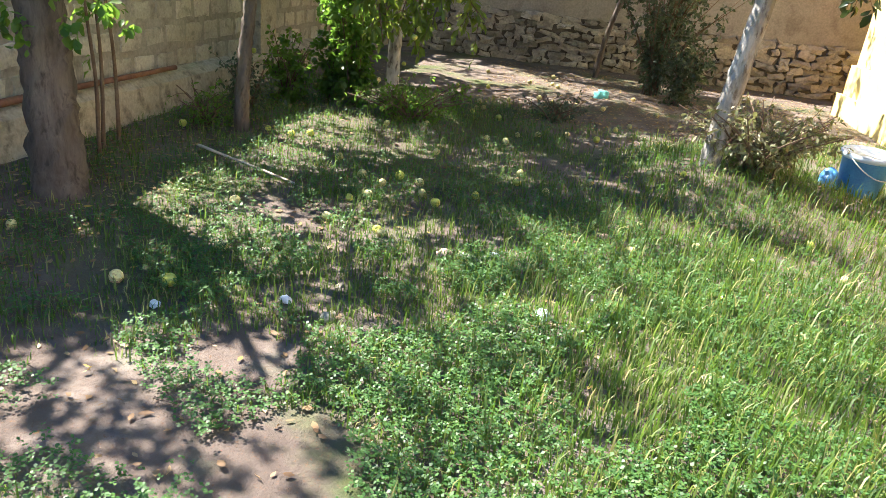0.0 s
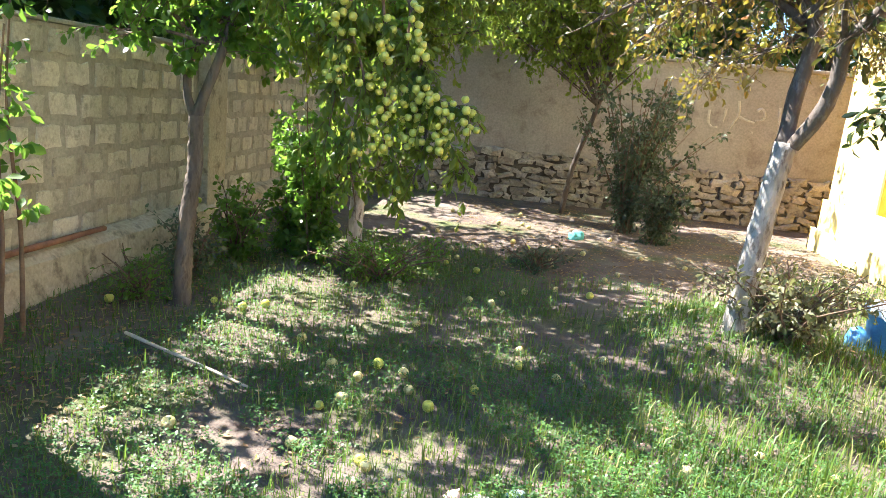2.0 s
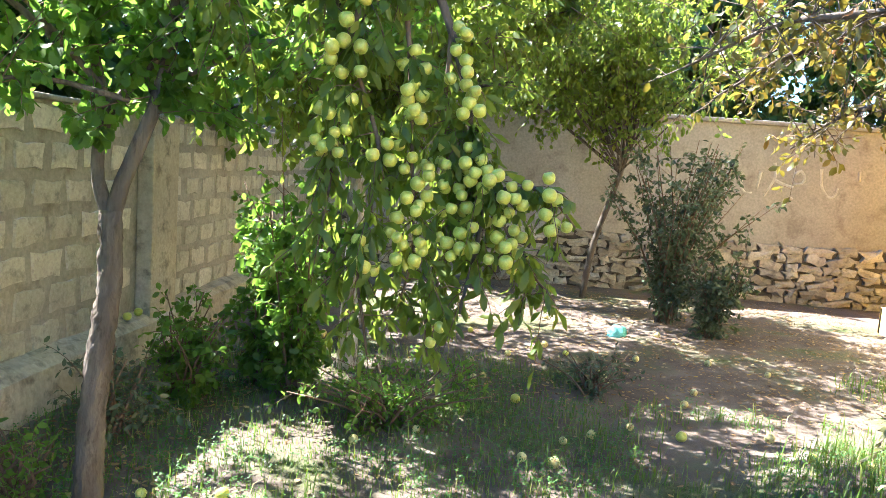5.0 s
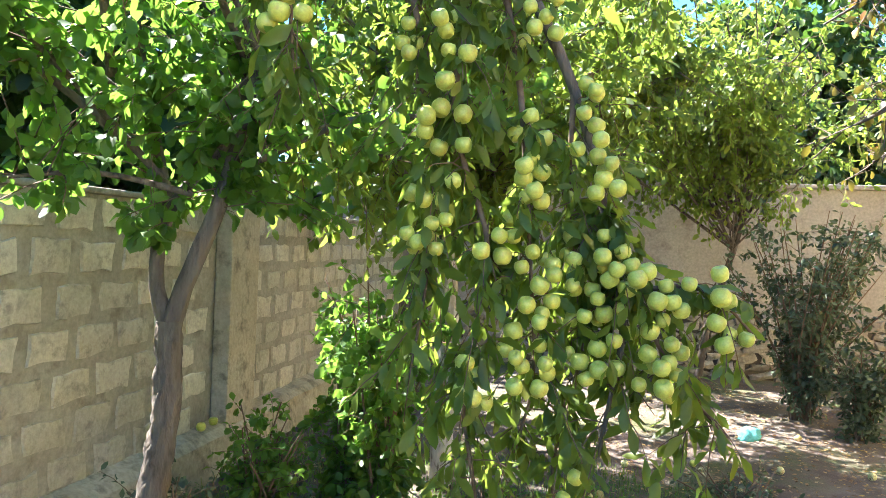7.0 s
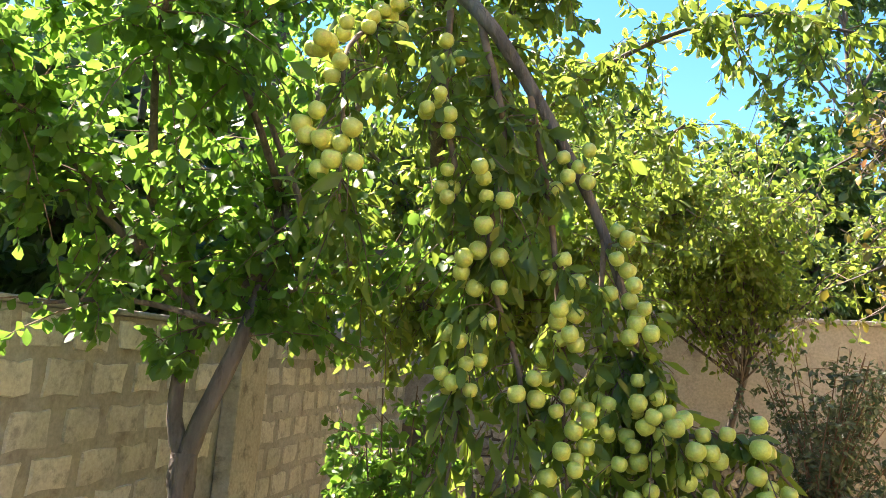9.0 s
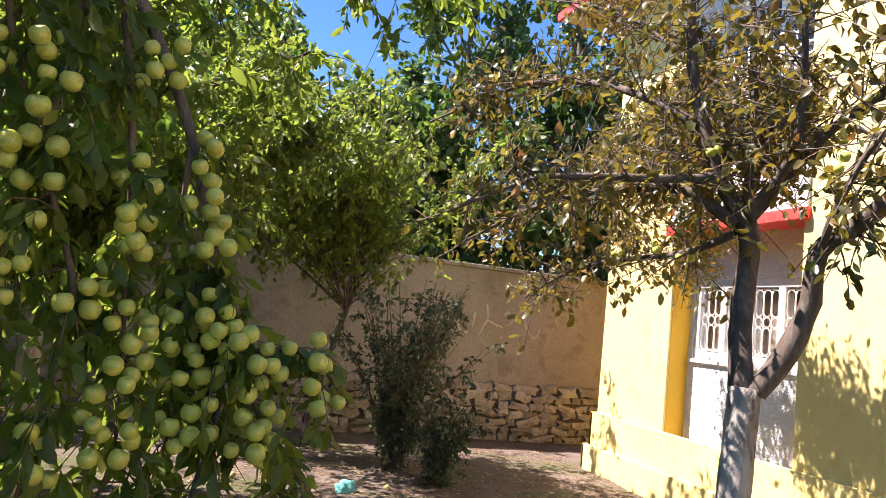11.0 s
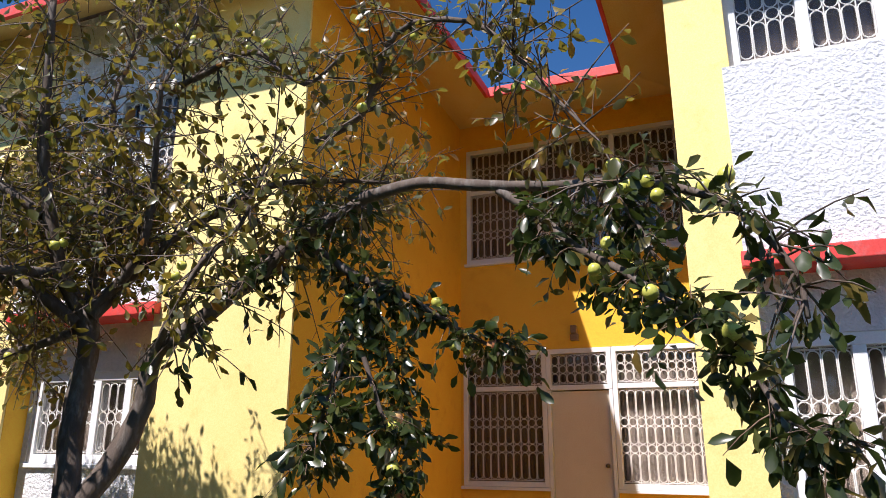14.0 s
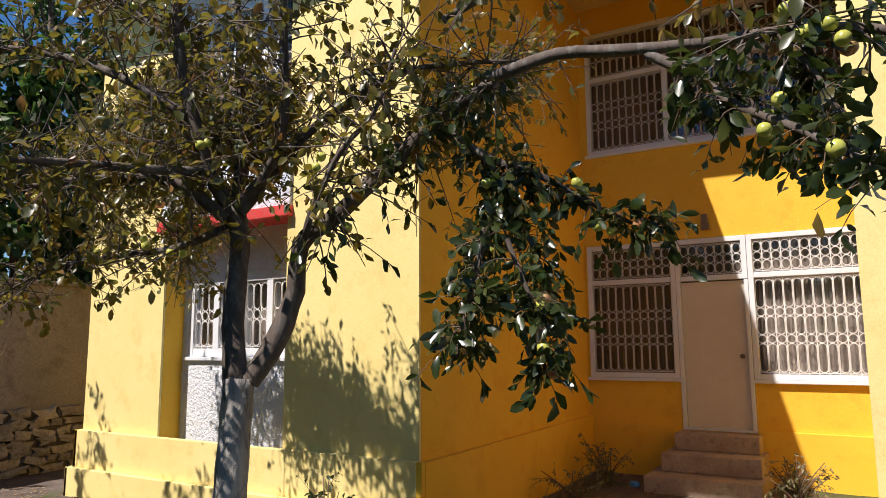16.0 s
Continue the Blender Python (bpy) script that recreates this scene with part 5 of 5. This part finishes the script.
    me.vertices.foreach_set("co", co.astype(np.float32).ravel())
    me.update()
    tagged(new("leaf_litter", me), "dry brown leaves scattered over the ground", "leaf litter", kind="stuff")


grow_grass()


# ---- small things on the ground ----
def build_bucket():
    b = thing("bucket", (3.07, 6.72, height(3.07, 6.72) - 0.01), "blue plastic bucket with a pale rim on the grass", "bucket")
    put("body", lathe("body", [(0.01, 0.0), (0.115, 0.0), (0.122, 0.01), (0.155, 0.27), (0.160, 0.272), (0.152, 0.268), (0.118, 0.014), (0.01, 0.012)], M_BLUE, 28), b)
    put("rim", lathe("rim", [(0.156, 0.262), (0.170, 0.262), (0.176, 0.275), (0.172, 0.298), (0.160, 0.300), (0.154, 0.29)], M_PALEBLUE, 28), b, "pale blue rim")
    a = np.linspace(0, np.pi, 13)
    h = np.stack([0.172 * np.cos(a), -0.16 * np.sin(a), 0.275 - 0.12 * np.sin(a)], 1)
    put("handle", fast_mesh("handle", *tube_arrays(h, 0.004, 0.004, 6), M_GRILLE, True), b, "wire handle")
    b.rotation_euler = (0.05, -0.04, 0.6)
    b.scale = (1.4, 1.4, 1.4)


build_bucket()


def crumpled(name, place, size, mat, label, category, seed):
    r = random.Random(seed)
    bm = bmesh.new()
    bmesh.ops.create_icosphere(bm, subdivisions=3, radius=1)
    for v in bm.verts:
        k = 1 + 0.35 * noise.noise(v.co * 2.1 + Vector((seed, 0, 0))) + 0.18 * noise.noise(v.co * 6 + Vector((0, seed, 0)))
        v.co = Vector((v.co.x * size[0] * k, v.co.y * size[1] * k, max(-0.2, v.co.z) * size[2] * k))
    me = bpy.data.meshes.new(name)
    bm.to_mesh(me)
    bm.free()
    me.materials.append(mat)
    me.shade_smooth()
    ob = tagged(new(name, me), label, category)
    ob.location = (place[0], place[1], height(place[0], place[1]) + size[2] * 0.18)
    ob.rotation_euler = (0, 0, r.uniform(0, 6))


crumpled("cloth_bundle", (2.79, 6.7, 0), (0.1, 0.08, 0.15), M_BLUE, "crumpled bright blue cloth against the bucket", "cloth", 3)
crumpled("cloth_scrap", (0.92, 10.5, 0), (0.12, 0.09, 0.1), M_TEAL, "crumpled teal cloth scrap on bare soil", "cloth", 5)
crumpled("cloth_scrap", (8.56, 6.01, 0), (0.09, 0.06, 0.05), M_BLUE, "small blue cloth scrap on the ground before the porch", "cloth", 14)
crumpled("plastic_scrap", (8.58, 5.8, 0), (0.08, 0.06, 0.05), M_PALECLOTH, "pale plastic scrap on the ground before the porch", "litter", 15)
crumpled("rag", (-0.38, 3.76, 0), (0.07, 0.04, 0.03), M_RAG, "faded pink rag in the grass", "rag", 8)
crumpled("rag", (-0.26, 3.78, 0), (0.09, 0.03, 0.02), M_MORTAR, "grey twisted rag in the grass", "rag", 9)
crumpled("plastic_scrap", (-0.10, 3.87, 0), (0.05, 0.03, 0.02), M_PALECLOTH, "pale blue plastic scrap in the grass", "litter", 10)
for x, y in ((0.95, 2.75), (-0.78, 2.75), (-1.35, 3.4)):
    crumpled("stone", (x, y, 0), (0.045, 0.035, 0.03), M_PLINTH, "small pale stone in the grass", "stone", int(x * 50) + 60)

stick = thing("stick", (-1.65, 4.57, 0), "long bleached stick lying on the grass", "stick")
limb(stick, [(-2.15, 4.80, 0.07), (-1.8, 4.64, 0.06), (-1.45, 4.48, 0.05), (-1.16, 4.33, 0.045)], 0.012, 0.008, M_STICK, "shaft", 8, 0.05)
beam = thing("beam", (-3.2, 4.5, LEDGE), "old reddish pole lying on the wall ledge", "pole")
limb(beam, [(-3.16, 3.4, LEDGE + 0.07), (-3.17, 4.6, LEDGE + 0.075), (-3.16, 6.2, LEDGE + 0.07)], 0.03, 0.022, M_WOOD, "shaft", 9, 0.04, 0.15)


def fallen_apples():
    r = np.random.default_rng(81)
    n = 0
    while n < 85:
        x, y = r.uniform(-2.9, 4.0), r.uniform(2.4, 12.5)
        if r.random() > math.exp(-((x + 0.3) / 1.8) ** 2 - ((y - 7.0) / 3.2) ** 2) + 0.08:
            continue
        s = r.uniform(0.8, 1.1)
        ob = tagged(new("fallen_apple", APPLE if r.random() < 0.35 else APPLE_OLD), "pale fallen apple on the ground", "apple", "fallen apples")
        ob.matrix_basis = Matrix.LocRotScale((x, y, height(x, y) + 0.027 * s), Euler(r.uniform(-1.2, 1.2, 3)), (s, s, s))
        n += 1
    for y, z in ((7.78, 0.05), (7.95, 0.05)):
        ob = tagged(new("ledge_apple", APPLE), "yellow fallen apple on the wall ledge", "apple", "fallen apples")
        ob.location = (LEFT_X + 0.09, y, LEDGE + z + 0.02)


fallen_apples()

# ---- the garden turned to its own axes ----
NUDGE = {"old_fruit_tree": (0.09, -0.34, 0), "sapling": (-0.22, -0.08, 0), "laden_apple_tree": (-0.14, -0.03, 0.04)}
STAY = ("wall", "house", "forked_tree", "apple_tree", "stick", "beam", "ledge_apple")
for ob in [o for o in bpy.data.objects if o.parent is None and o.type in ("MESH", "EMPTY")]:
    if not ob.name.startswith(STAY) and (ob.location.x < 4.0 or ob.name.startswith(("grass", "tree"))):
        ob.matrix_basis = Matrix.Translation(NUDGE.get(ob.name.split(".")[0], (0, 0, 0))) @ GARDEN @ ob.matrix_basis
for x, y, sx, mat, words in ((-0.53, 2.69, 0.035, M_FRAME, "crumpled white plastic scrap in the grass"), (-1.06, 2.45, 0.03, M_FRAME, "small white plastic scrap in the grass"), (0.67, 3.0, 0.045, M_PALECLOTH, "pale plastic scrap in the grass"),
                             (-0.35, 2.95, 0.03, M_PLINTH, "small pale stone in the grass"), (1.0, 4.36, 0.04, M_RAG, "faded pink rag scrap in the grass")):
    crumpled("litter_scrap", (x, y, 0), (sx, sx * 0.8, sx * 0.7), mat, words, "litter", int(x * 90) + 200)
for x, y in ((-2.66, 5.45), (-0.17, 4.43), (-1.1, 2.64)):
    ob = tagged(new("fallen_apple", APPLE), "yellow fallen apple on the ground", "apple", "fallen apples")
    ob.location = (x, y, height(x, y) + 0.035)

# ---- wall pieces ----
BLOCKS = [worn_block(0.345, 0.215, 0.014, k, 0.74) for k in range(14)]
for me in BLOCKS:
    me.materials.append(M_BLOCK)
rb = random.Random(5)
for row in range(7):
    y = 1.55 + 0.18 * (row % 2)
    while y < BACK_Y - 0.25:
        if not 7.88 < y < 8.68:
            m = Matrix.LocRotScale((0.0, y, LEDGE + 0.125 + row * COURSE + rb.uniform(-0.008, 0.008)), Euler((0, 0, radians(90))), (rb.uniform(0.84, 0.98), 1, rb.uniform(0.78, 0.98)))
            put("block", BLOCKS[rb.randrange(14)], wall_left, "", m)
        y += 0.358
STONES = [worn_block(0.32, 0.16, 0.08, 40 + k, 0.5) for k in range(16)]
for me in STONES:
    me.materials.append(M_STONE)
for row in range(7):
    x = -3.0 + rb.uniform(0, 0.2)
    while x < 7.4:
        w = rb.uniform(0.14, 0.44)
        m = Matrix.LocRotScale((x + w / 2, 0.055, 0.05 + row * 0.13 + rb.uniform(-0.015, 0.015)), Euler((0, rb.uniform(-0.3, 0.3), 0)), (w / 0.26, rb.uniform(0.5, 1.3), rb.uniform(0.75, 1.35)))
        put("stone", STONES[rb.randrange(16)], wall_back, "", m)
        x += w + 0.012
